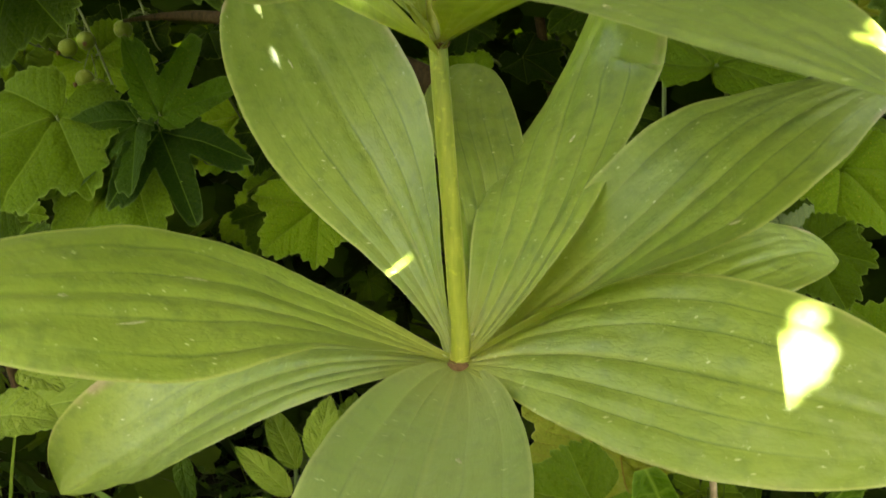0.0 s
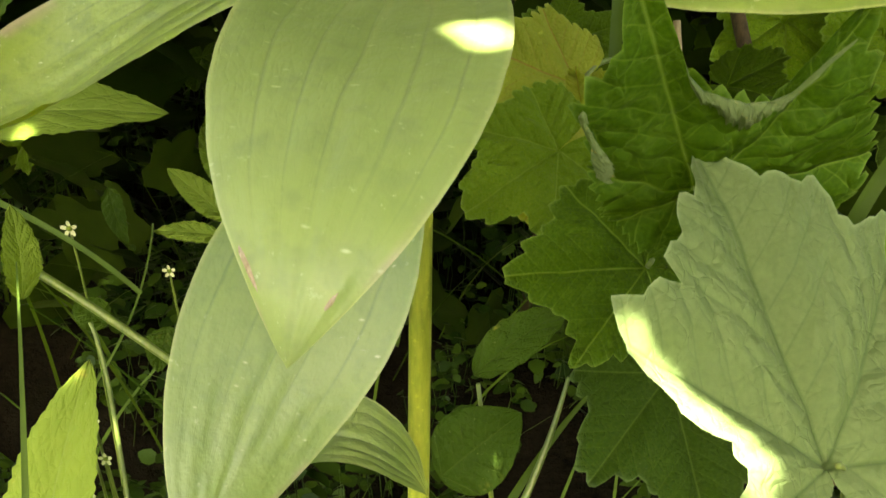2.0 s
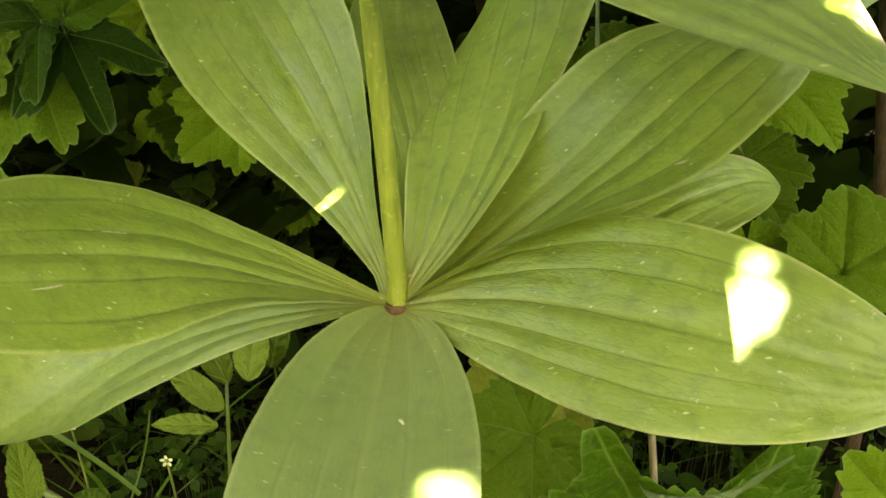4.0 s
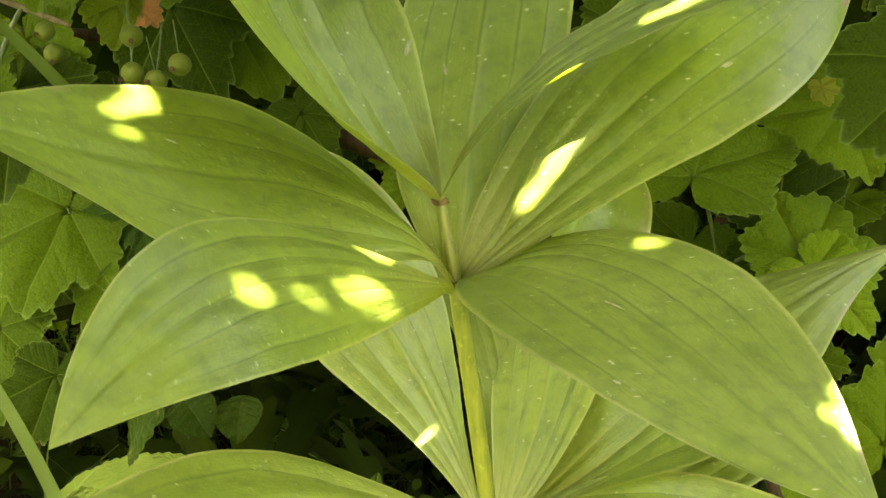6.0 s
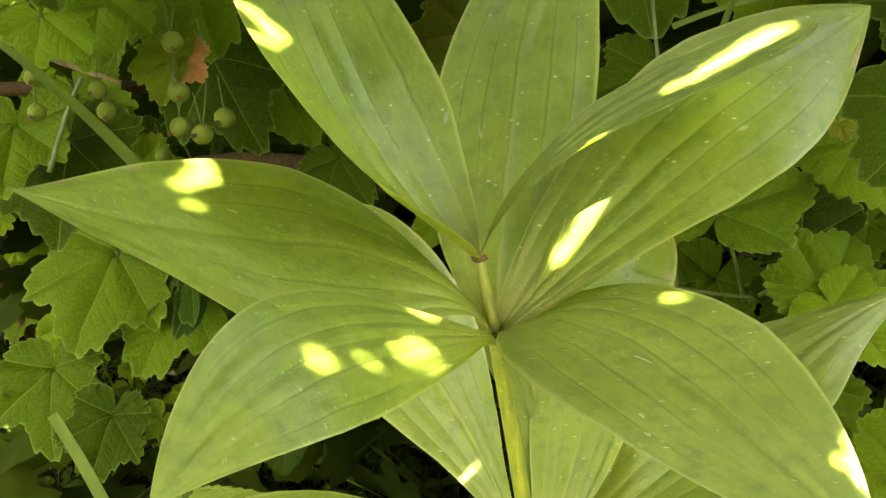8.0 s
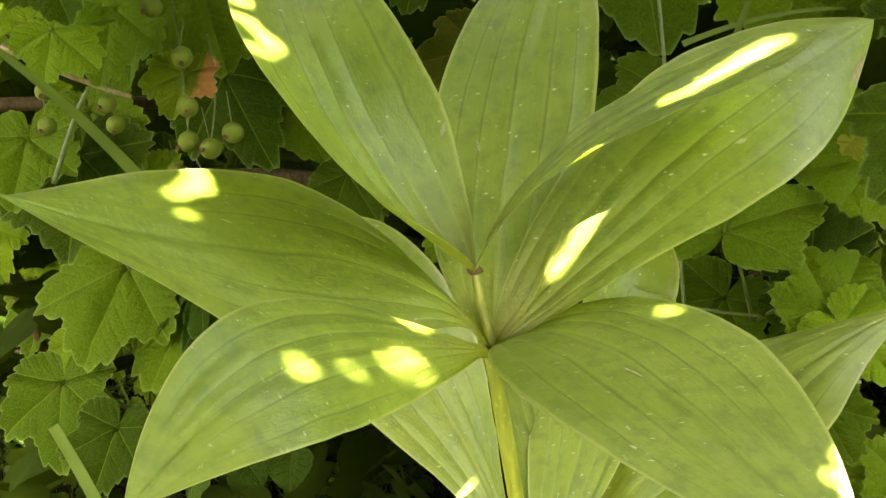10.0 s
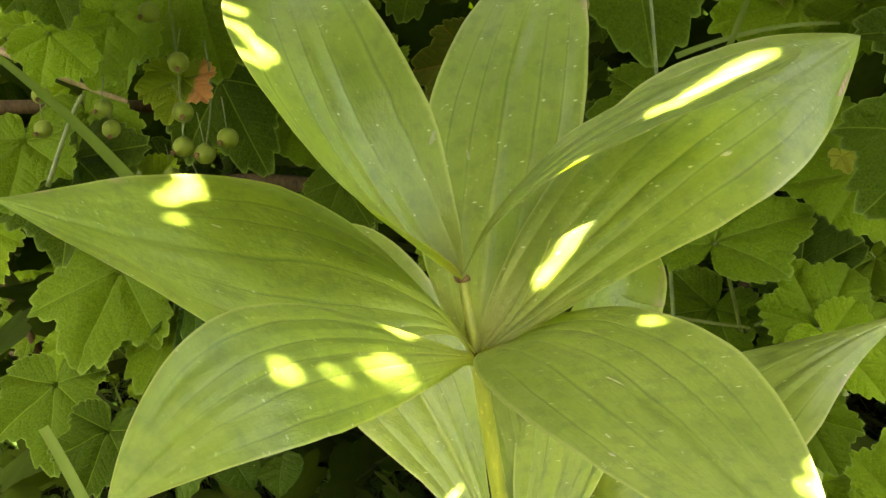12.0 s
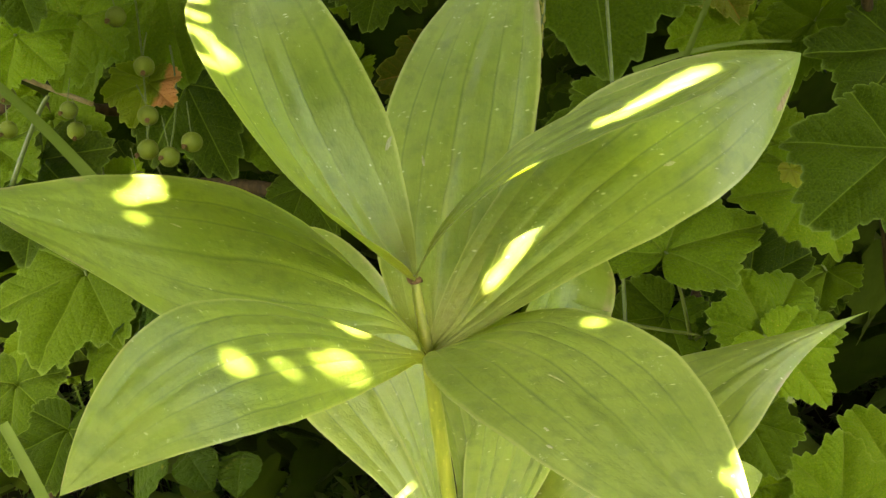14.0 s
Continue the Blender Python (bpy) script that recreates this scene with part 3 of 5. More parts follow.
# ---- currant leaves ----
def currant_mesh(name, seed, material, cup=0.10, curl=0.0, fold=0.0, teeth=17, narrow=1.0, lobes=1.0, shape=None, bite=1.0, pleat=0.0, crease=0.0, fine=False):
    """A lobed, toothed leaf of unit length: stalk joint at the origin, point towards +y, upper face +z."""
    rng = random.Random(seed)
    keys = [0, 12, 26, 40, 48, 60, 76, 92, 104, 125, 150, 168, 178]
    size = [1.0, 0.93, 0.74, 0.83, 0.88, 0.80, 0.60, 0.64, 0.66, 0.56, 0.47, 0.34, 0.06]
    size = [1 + (v - 1) * (lobes if k < 130 else 1) for k, v in zip(keys, size)]
    left = [v * rng.uniform(0.93, 1.06) for v in size]
    right = [v * rng.uniform(0.93, 1.06) for v in size]
    left[0] = right[0] = 1.0
    ends = (keys, left), (keys, right)
    if shape is not None:
        ends = tuple(tuple(zip(*half)) for half in shape)
    count = 2 * teeth * 5
    angles = np.linspace(-177, 177, count)
    rings = [*np.linspace(0, 0.9, 30), 0.95, 1.0] if fine else (0.0, 0.07, 0.2, 0.36, 0.52, 0.68, 0.82, 0.92, 1.0)
    verts, uvs = [], []
    jitter = [rng.uniform(0.6, 1.3) for _ in range(2 * teeth + 2)]
    for q in rings:
        for k, degrees in enumerate(angles):
            whole = np.interp(abs(degrees), *ends[degrees > 0])
            phase = (k % 5) / 5
            tooth = (0.0, 0.030, 0.056, 0.078, 0.050)[k % 5 if degrees < 0 else 4 - k % 5] * bite * jitter[k // 5] * (1.0 if q == 1.0 else 0.3 if q > 0.9 else 0)
            r = q * whole * (0.95 + tooth)
            a = radians(degrees + (3.2 if abs(degrees) > 60 else 0) * (phase - 0.5) * (1 if degrees > 0 else -1) * (q == 1.0))
            x, y = r * math.sin(a) * narrow, r * math.cos(a)
            near, run = 9.0, 0.0
            for v in (0, 48, -48, 102, -102):
                sv, cv = math.sin(radians(v)), math.cos(radians(v))
                if x * sv + y * cv > 0 and abs(x * cv - y * sv) < near:
                    near = abs(x * cv - y * sv)
                    run = x * sv + y * cv - 0.95 * near
            z = cup * r * r + 0.055 * min(1, near / 0.14) * min(1, r * 3) - 0.02 * max(0, near - 0.15)
            z += (0.02 if pleat else 0.05) * noise.noise((x * 2.2, y * 2.2, seed * 3.1)) + 0.018 * noise.noise((x * 7, y * 7, seed * 1.7))
            z += pleat * min(1, near / 0.05) * (2 * abs((run * 7.5) % 1 - 0.5)) ** 0.8
            z += crease * (noise.noise((x * 5, y * 5, seed + 0.5)) + 0.5 * noise.noise((x * 12, y * 12, seed + 4.5)))
            z += (0.0 if pleat else 0.06) * r * r * math.sin(3 * a + seed) - (0.035 if pleat else 0.0) - curl * max(0, y) ** 2 + fold * abs(x)
            verts.append((x, y, z))
            uvs.append((x / narrow, y))
    me = mesh_from(name, verts, grid_faces(len(rings), count), material, uvs)
    rim = me.attributes.new("rim", "FLOAT", "POINT")
    for i in range(len(verts)):
        rim.data[i].value = (0.0, 0.35, 1.0)[max(0, i // count - len(rings) + 3)]
    return me


def leaf_pose(joint, tip, face):
    """A leaf's pose from its stalk joint, its point and the way its upper face looks; scaled by its length."""
    j, t = Vector(joint), Vector(tip)
    y = (t - j).normalized()
    z = Vector(face)
    z = (z - y * z.dot(y)).normalized()
    x = y.cross(z)
    m = Matrix((x, y, z)).transposed().to_4x4()
    return Matrix.Translation(j) @ m @ Matrix.Scale((t - j).length, 4)


def stalk(parent, start, end, sag=0.01, r0=0.0011, r1=0.0008, material=None, name="petiole"):
    a, b = np.array(start, float), np.array(end, float)
    bend = np.array((0, 0, sag))
    path = bezier((a, a + (b - a) * 0.35 + bend, a + (b - a) * 0.7 + bend, b), 9)
    return link(name, tube_mesh(name, path, np.linspace(r0, r1, 9), material or PETIOLE, 7), parent)


BIG_SHAPE = (((0, 1.0), (8, 0.92), (17, 0.87), (21, 0.80), (27, 0.81), (29, 0.72), (35, 0.78), (43, 0.86), (53, 0.72), (59, 0.60), (66, 0.47), (72, 0.39), (82, 0.39), (88, 0.45), (97, 0.41), (108, 0.37), (120, 0.28), (131, 0.16), (150, 0.08), (178, 0.04)),
             ((0, 1.0), (7, 0.94), (13, 0.91), (19, 0.92), (27, 0.87), (33, 0.76), (38, 0.89), (42, 0.92), (45, 0.78), (52, 0.80), (66, 0.78), (80, 0.66), (100, 0.55), (125, 0.40), (150, 0.22), (178, 0.04)))
DARK_SHAPE = (((0, 1.0), (3, 0.98), (8, 0.88), (16, 0.82), (22, 0.78), (27, 0.62), (38, 0.49), (67, 0.36), (100, 0.32), (130, 0.31), (178, 0.20)),
              ((0, 1.0), (4, 0.96), (5.5, 0.75), (9, 0.66), (16, 0.60), (24, 0.56), (33, 0.57), (38, 0.62), (40, 0.78), (43, 0.94), (48, 0.90), (53, 0.83), (64, 0.70), (83, 0.64), (104, 0.65), (121, 0.62), (140, 0.45), (178, 0.20)))
CUT_HALF = ((0, 1.0), (6, 0.90), (12, 0.72), (18, 0.50), (24, 0.40), (30, 0.60), (40, 0.92), (46, 0.95), (54, 0.78), (66, 0.50), (80, 0.36), (110, 0.22), (178, 0.05))
CUT_SHAPE = (CUT_HALF, CUT_HALF)
LOOKS = {"plain": [currant_mesh("currant_leaf", i, CURRANT, 0.05 * (i % 3) - 0.05, 0.12 * (i % 4), 0.1 * (i % 2)) for i in range(7)],
         "pale": [currant_mesh("currant_leaf", 20 + i, CURRANT_PALE, 0.02, 0.06, 0.05) for i in range(3)],
         "dark": [currant_mesh("currant_leaf", 30, CURRANT_DARK, -0.05, 0.04, 0.0, 26, shape=DARK_SHAPE, bite=1.0, pleat=0.007, crease=0.035, fine=True)],
         # for the leaf beneath the big one, its shade put into the colour
         "dim": [currant_mesh("currant_leaf", 44, HERB_SHADED, 0.05, 0.1, 0.1)],
         "yellowed": [currant_mesh("currant_leaf", 40 + i, CURRANT_SICK, 0.1, 0.25, 0.15) for i in range(3)],
         "fresh": [currant_mesh("currant_leaf", 70 + i, CURRANT_FRESH, 0.03, 0.12, 0.08, pleat=0.012, crease=0.03, fine=True) for i in range(2)],
         "withered": [currant_mesh("currant_leaf", 47, CURRANT_WITHERED, 0.05, 0.15, 0.15)],
         "big": [currant_mesh("currant_leaf", 61, CURRANT_PALE, 0.0, 0.02, 0.06, 18, shape=BIG_SHAPE, bite=0.9, pleat=0.016, crease=0.004, fine=True)],
         "cut": [currant_mesh("cut_leaf", 50 + i, CUT_LEAF, 0.0, 0.2, 0.15, 12, shape=CUT_SHAPE, bite=1.5) for i in range(3)]}

bush = empty("currant_bush")
shoot = empty("currant_shoot")
tagged(shoot, "young currant shoot with large lobed leaves beside the lily", "bush")
tagged(bush, "leafy green currant bush with unripe berries behind the lily", "bush")


def currant_leaf(joint, tip, face, look_name="plain", pick=0, stem=None, parent=None, label=""):
    owner = parent or bush
    me = LOOKS[look_name][pick % len(LOOKS[look_name])]
    leaf = link("leaf", me, owner, leaf_pose(joint, tip, face), label)
    if stem is not None:
        stalk(owner, stem, joint)
    return leaf


currant_leaf((-0.2372, 0.365, 0.4468), (-0.2044, 0.33, 0.3992), (0.25, -0.8, 0.55), 'cut', 0, (-0.2500, 0.3900, 0.4430), bush)
currant_leaf((-0.2513, 0.365, 0.4528), (-0.2906, 0.33, 0.4166), (-0.2, -0.75, 0.6), 'cut', 2, (-0.2500, 0.3900, 0.4430), bush)
currant_leaf((-0.2364, 0.365, 0.4568), (-0.2164, 0.385, 0.5074), (0.2, -0.85, 0.4), 'cut', 1, (-0.2500, 0.3900, 0.4430), bush)
currant_leaf((-0.3683, 0.5345, 0.4764), (-0.381, 0.5016, 0.4328), (0, -0.75, 0.65), 'plain', 3, None, bush)
currant_leaf((-0.244, 0.5549, 0.4228), (-0.2113, 0.51, 0.3789), (0, -0.75, 0.65), 'plain', 4, None, bush)
currant_leaf((-0.1978, 0.5415, 0.3606), (-0.1774, 0.5206, 0.3418), (0, -0.75, 0.65), 'plain', 5, None, bush)
currant_leaf((-0.3514, 0.5788, 0.4761), (-0.3266, 0.5469, 0.4202), (0, -0.75, 0.65), 'plain', 6, None, bush)
currant_leaf((0.0577, 0.312, 0.6681), (0.0689, 0.2571, 0.6044), (0, -0.75, 0.65), 'plain', 5, (0.0484, 0.3498, 0.6901), bush)
currant_leaf((0.0947, 0.2038, 0.5165), (0.1147, 0.2593, 0.5428), (0, -0.5, 0.85), 'plain', 0, (0.1095, 0.2098, 0.464), bush)
currant_leaf((0.214, 0.2236, 0.565), (0.1658, 0.1907, 0.5366), (0, -0.75, 0.65), 'plain', 2, (0.243, 0.2584, 0.5633), bush)
currant_leaf((0.2467, 0.3339, 0.5989), (0.2058, 0.2914, 0.5655), (0, -0.75, 0.65), 'plain', 1, None, bush)
currant_leaf((0.1434, 0.1764, 0.4787), (0.1682, 0.2069, 0.5085), (0.1, -0.7, 0.7), 'plain', 3, (0.1119, 0.21, 0.4639), bush)
currant_leaf((0.1465, 0.2512, 0.4798), (0.1569, 0.289, 0.5101), (0, -0.75, 0.65), 'plain', 4, None, bush)
currant_leaf((0.1458, 0.1662, 0.479), (0.1697, 0.1449, 0.4593), (0, -0.75, 0.65), 'plain', 6, None, bush)
currant_leaf((0.1783, 0.1441, 0.3989), (0.1843, 0.1722, 0.4284), (0, -0.75, 0.65), 'plain', 0, None, bush)
currant_leaf((0.1293, 0.1344, 0.4526), (0.1416, 0.112, 0.4339), (0, -0.75, 0.65), 'plain', 1, None, bush)
currant_leaf((0.1334, 0.2118, 0.4613), (0.1133, 0.2054, 0.4766), (0, -0.75, 0.65), 'plain', 2, None, bush)
currant_leaf((0.1657, 0.393, 0.6159), (0.1349, 0.3576, 0.5731), (0, -0.75, 0.65), 'plain', 3, None, bush)
currant_leaf((0.2193, 0.4408, 0.6124), (0.1924, 0.4069, 0.5728), (0, -0.75, 0.65), 'plain', 5, None, bush)
currant_leaf((0.2342, 0.4314, 0.6428), (0.2507, 0.3993, 0.5926), (0, -0.75, 0.65), 'plain', 6, None, bush)
currant_leaf((-0.0739, 0.378, 0.6601), (-0.0838, 0.3473, 0.6242), (0, -0.75, 0.65), 'plain', 2, None, bush)
currant_leaf((0.2001, 0.3427, 0.5131), (0.1663, 0.3091, 0.4771), (0, -0.75, 0.65), 'plain', 0, None, bush)
currant_leaf((0.1779, 0.3045, 0.5343), (0.1806, 0.2954, 0.5257), (0, -0.75, 0.65), 'yellowed', 0, None, bush)
currant_leaf((0.1637, 0.2986, 0.4481), (0.1898, 0.2771, 0.4254), (0, -0.75, 0.65), 'plain', 4, None, bush)
currant_leaf((0.1374, 0.2354, 0.4254), (0.1732, 0.2378, 0.4185), (0.1, -0.6, 0.8), 'pale', 1, None, bush)
currant_leaf((0.2341, 0.2406, 0.3621), (0.2165, 0.2794, 0.3903), (0, -0.75, 0.65), 'plain', 2, None, bush)
currant_leaf((0.1019, 0.2691, 0.4539), (0.075, 0.2384, 0.4246), (0, -0.75, 0.65), 'plain', 5, None, bush)
currant_leaf((-0.2604, 0.2323, 0.6406), (-0.2302, 0.2122, 0.6221), (0, -0.75, 0.65), 'plain', 2, (-0.2851, 0.2502, 0.6072), bush)
currant_leaf((-0.2473, 0.2879, 0.6439), (-0.2483, 0.2487, 0.6057), (0, -0.75, 0.65), 'plain', 1, None, bush)
currant_leaf((-0.2066, 0.2801, 0.6045), (-0.2094, 0.2529, 0.5835), (0.1, -0.6, 0.8), 'withered', 0, None, bush, 'small yellowing leaf with a withered orange edge')
currant_leaf((-0.2125, 0.3403, 0.6618), (-0.1899, 0.2974, 0.6031), (0, -0.75, 0.65), 'plain', 2, (-0.2326, 0.375, 0.6785), bush)
currant_leaf((-0.2114, 0.3594, 0.5896), (-0.1805, 0.3216, 0.5439), (0, -0.75, 0.65), 'plain', 3, None, bush)
currant_leaf((-0.1757, 0.3784, 0.5694), (-0.147, 0.3433, 0.5329), (0, -0.75, 0.65), 'plain', 5, None, bush)
currant_leaf((-0.3042, 0.3238, 0.5476), (-0.3069, 0.2776, 0.4887), (0, -0.8, 0.6), 'plain', 4, None, bush)
currant_leaf((-0.3238, 0.2961, 0.5678), (-0.3182, 0.2503, 0.534), (0, -0.75, 0.65), 'plain', 0, None, bush)
currant_leaf((-0.3028, 0.3432, 0.5743), (-0.2832, 0.3155, 0.5365), (0, -0.75, 0.65), 'plain', 6, None, bush)
currant_leaf((-0.3083, 0.3672, 0.4547), (-0.329, 0.3116, 0.401), (0, -0.75, 0.65), 'plain', 0, (-0.3013, 0.3752, 0.3791), bush)
currant_leaf((-0.2594, 0.3653, 0.4305), (-0.289, 0.3188, 0.3807), (0, -0.75, 0.65), 'plain', 2, None, bush)
currant_leaf((-0.3488, 0.3189, 0.3867), (-0.3455, 0.2716, 0.3491), (0, -0.75, 0.65), 'plain', 3, None, bush)
currant_leaf((-0.128, 0.3274, 0.525), (-0.1063, 0.304, 0.4993), (0, -0.75, 0.65), 'plain', 4, None, bush)
currant_leaf((-0.2572, 0.2341, 0.6776), (-0.2393, 0.2085, 0.6467), (0, -0.75, 0.65), 'plain', 5, None, bush)
currant_leaf((-0.1567, 0.414, 0.6068), (-0.1315, 0.379, 0.5717), (0, -0.75, 0.65), 'plain', 6, None, bush)
currant_leaf((-0.2398, 0.1756, 0.4256), (-0.2482, 0.1482, 0.3992), (0, -0.75, 0.65), 'plain', 1, None, bush)
currant_leaf((0.1063, -0.0940, 0.3545), (0.0759, -0.0488, 0.4140), (0.4583, -0.5799, 0.6736), 'big', 0, (0.1170, -0.0790, 0.3190), shoot, 'large pale lobed leaf with a sunlit edge')
crinkled = currant_leaf((0.0772, -0.0376, 0.3962), (0.0551, -0.0784, 0.4516), (0.2088, -0.8252, -0.5248), 'dark', 0, (0.0823, -0.0002, 0.3676), shoot, 'dark crinkled leaf with curled margins')
currant_leaf((0.0707, -0.0094, 0.3624), (0.0295, -0.0190, 0.3628), (0, -0.8, 0.6), 'fresh', 0, (0.0862, 0.0156, 0.3436), shoot)
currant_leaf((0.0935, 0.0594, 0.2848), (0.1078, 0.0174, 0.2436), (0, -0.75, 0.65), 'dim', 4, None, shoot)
currant_leaf((0.0531, 0.0967, 0.3861), (0.0211, 0.0586, 0.3787), (0, -0.75, 0.65), 'yellowed', 1, (0.0767, 0.1297, 0.3832), shoot)
currant_leaf((0.0491, 0.0868, 0.3636), (0.0332, 0.087, 0.3312), (0, -0.75, 0.65), 'yellowed', 2, (0.0688, 0.119, 0.3595), shoot)
currant_leaf((0.0446, 0.0395, 0.3812), (0.0147, 0.02, 0.3658), (0, -0.75, 0.65), 'fresh', 1, None, shoot)
currant_leaf((0.0541, 0.0837, 0.3812), (0.063, 0.0798, 0.3962), (0, -0.75, 0.65), 'yellowed', 0, None, shoot)
currant_leaf((0.1417, 0.1632, 0.4002), (0.1412, 0.1292, 0.3717), (0, -0.75, 0.65), 'plain', 6, None, shoot)
currant_leaf((0.0987, 0.0517, 0.4012), (0.1149, 0.0322, 0.4039), (0, -0.75, 0.65), 'plain', 1, None, shoot)
currant_leaf((0.044, 0.1409, 0.3891), (0.0718, 0.1473, 0.3998), (0, -0.75, 0.65), 'plain', 2, None, shoot)
currant_leaf((0.1564, 0.0032, 0.3), (0.1704, 0.0107, 0.3137), (0, -0.75, 0.65), 'plain', 2, None, shoot)
currant_leaf((0.2021, 0.0905, 0.3111), (0.1747, 0.0929, 0.3416), (0, -0.75, 0.65), 'plain', 1, None, shoot)


def fill_bush():
    """The depth of the bush: leaves on stalks that hang to the light."""
    rng = random.Random(11)
    made = 0
    while made < 215:
        y = rng.uniform(0.36, 1.0)
        x = rng.uniform(-0.42, 0.42) * (0.75 + y * 0.9)
        z = rng.uniform(0.06, 0.66)
        if z < 0.3 and y < 0.5 and rng.random() < 0.75:
            continue
        size = rng.uniform(0.035, 0.060)
        turn = rng.uniform(-1.4, 1.4) - math.pi / 2
        tip = Vector((x, y, z)) + size * Vector((math.cos(turn), 0.6 * math.sin(turn), rng.uniform(-1.1, -0.2))).normalized()
        face = (rng.uniform(-0.5, 0.5), rng.uniform(-1.0, -0.3), rng.uniform(0.4, 1.1))
        stem = (x + rng.uniform(-0.02, 0.02), y + rng.uniform(0.02, 0.05), z - rng.uniform(-0.01, 0.05))
        kind = "yellowed" if rng.random() < 0.03 else "plain"
        pick = rng.randrange(9)
        made += 1
        if z < 0.32 and y < 0.66 and x < 0.05:
            continue
        currant_leaf((x, y, z), tip, face, kind, pick, stem if y < 0.6 else None)


fill_bush()

# ---- herbs, grass, berries, wood ----
def cane(a, b, c, d, r0, r1, material, owner, name="branch"):
    path = bezier((a, b, c, d), 26)
    radii = np.linspace(r0, r1, 26) * (1 + 0.07 * np.array([noise.noise((i * 0.9, r0 * 900, 2)) for i in range(26)]))
    return link(name, tube_mesh(name, path, radii, material, 10, 0.03), owner)


def serrate_leaf(base, tip, face, width, owner, material, teeth=1, label=""):
    """A pointed oval leaf with a toothed margin."""
    a, t = Vector(base), Vector(tip)
    ahead = (t - a)
    length = ahead.length
    ahead.normalize()
    up = Vector(face)
    up = (up - ahead * up.dot(ahead)).normalized()
    side = ahead.cross(up)
    nu, ns = 61, 9
    verts, uvs = [], []
    for i in range(nu):
        u = i / (nu - 1)
        w = width / 2 * (max(u, 1e-4) / 0.42) ** 0.6 * (max(1 - u, 1e-4) / 0.58) ** 0.83
        saw = (0.0, 0.03, 0.065)[i % 3] if teeth else 0.0
        for j in range(ns):
            s = 2 * j / (ns - 1) - 1
            edge = 1 + (saw if abs(s) == 1 else 0)
            rise = 0.10 * length * math.sin(u * math.pi) * 0.8 + 0.28 * w * abs(s) - 0.12 * w * s * s
            rise += 0.0012 * noise.noise((u * 8, s * 2, width * 300)) + 0.0007 * math.cos(u * 44 - abs(s) * 7) * abs(s)
            p = a + ahead * (length * u) + side * (w * s * edge) + up * rise
            verts.append(p - a)
            uvs.append((s * 0.28, u))
    return link("leaf", mesh_from("toothed_leaf", verts, grid_faces(nu, ns), material, uvs), owner, Matrix.Translation(a), label)


def blade(a, b, c, d, w0, w1, owner, material=None, name="blade"):
    """A grass blade, keeled along its middle."""
    path = bezier((a, b, c, d), 24)
    tangent = np.gradient(path, axis=0)
    verts = []
    for i, p in enumerate(path):
        t = tangent[i] / np.linalg.norm(tangent[i])
        side = np.cross(t, (0.12, -0.85, 0.5))
        side /= np.linalg.norm(side)
        up = np.cross(side, t)
        w = w0 + (w1 - w0) * i / 23
        for s in (-1, -0.5, 0, 0.5, 1):
            verts.append(p + side * (w / 2 * s) + up * (0.12 * w * abs(s)))
    return link(name, mesh_from(name, verts, grid_faces(24, 5), material or GRASS), owner)


def curled_margin(leaf, shape, first, last, width):
    """The pale underside of a leaf's margin where it rolls over towards the upper face."""
    verts, uvs, n = [], [], 60
    for i in range(n):
        u = i / (n - 1)
        degrees = first + (last - first) * u
        keys, size = zip(*shape[degrees > 0])
        r = 0.97 * np.interp(abs(degrees), keys, size)
        a = radians(degrees)
        w = width * (0.25 + math.sin(math.pi * u) ** 0.6) * (0.9 + 0.5 * noise.noise((u * 7, 1.3, 0))) * (1 + 0.25 * (i % 5 == 0))
        for k in range(8):
            v = k / 7
            q = r + 0.25 * w * math.sin(math.pi * min(1, 2.2 * v)) - w * v * v
            verts.append((q * math.sin(a), q * math.cos(a), 0.02 + 0.55 * w * math.sin(math.pi * v * 0.8)))
            uvs.append((0.2 + u * 0.8, v * 0.12))
    return link("curled_margin", mesh_from("curled_margin", verts, grid_faces(n, 8), CURRANT_PALE, uvs), leaf, label="pale curled leaf margin")


def culm(a, b, c, d, w0, w1, owner):
    return link("culm", tube_mesh("culm", bezier((a, b, c, d), 20), np.linspace(w0, w1, 20), PETIOLE, 7), owner)


def seed_head(path, count, owner):
    """Small seeds close along the top of a grass culm."""
    rng = random.Random(41)
    line = bezier(path, count)
    pieces = []
    for i, p in enumerate(line):
        side = rng.uniform(-1, 1)
        q = p + np.array((0.0011 * side, rng.uniform(-0.0008, 0.0008), 0.0))
        pieces.append(tube([q, q + (0.0003 * side, 0, 0.0012), q + (0.0006 * side, 0, 0.0028), q + (0.0006 * side, 0, 0.0038)], (0.0002, 0.0006, 0.0005, 0.0001), 6))
    return link("seed_head", mesh_from("seed_head", *join(pieces), SEED), owner, label="thin yellowish grass seed head")


def ball(place, r, squash=1.0, n=10):
    verts = []
    for i in range(n + 1):
        v = math.pi * i / n
        for j in range(12):
            a = 2 * math.pi * j / 12
            k = 1 - 0.012 * math.cos(6 * a)
            verts.append((place[0] + r * k * math.sin(v) * math.cos(a), place[1] + r * k * math.sin(v) * math.sin(a), place[2] + r * squash * math.cos(v)))
    return verts, grid_faces(n + 1, 12, True)


BALL = mesh_from("berry", *ball((0, 0, 0), 1.0, 0.97), BERRY)
CALYX = mesh_from("calyx", *join([tube([(0, -0.95, -0.25), (0.15 * math.cos(k), -1.15, -0.3 + 0.15 * math.sin(k)), (0.22 * math.cos(k), -1.3, -0.33 + 0.22 * math.sin(k))],
                                       (0.16, 0.11, 0.03), 5) for k in range(6)]), SCAR)


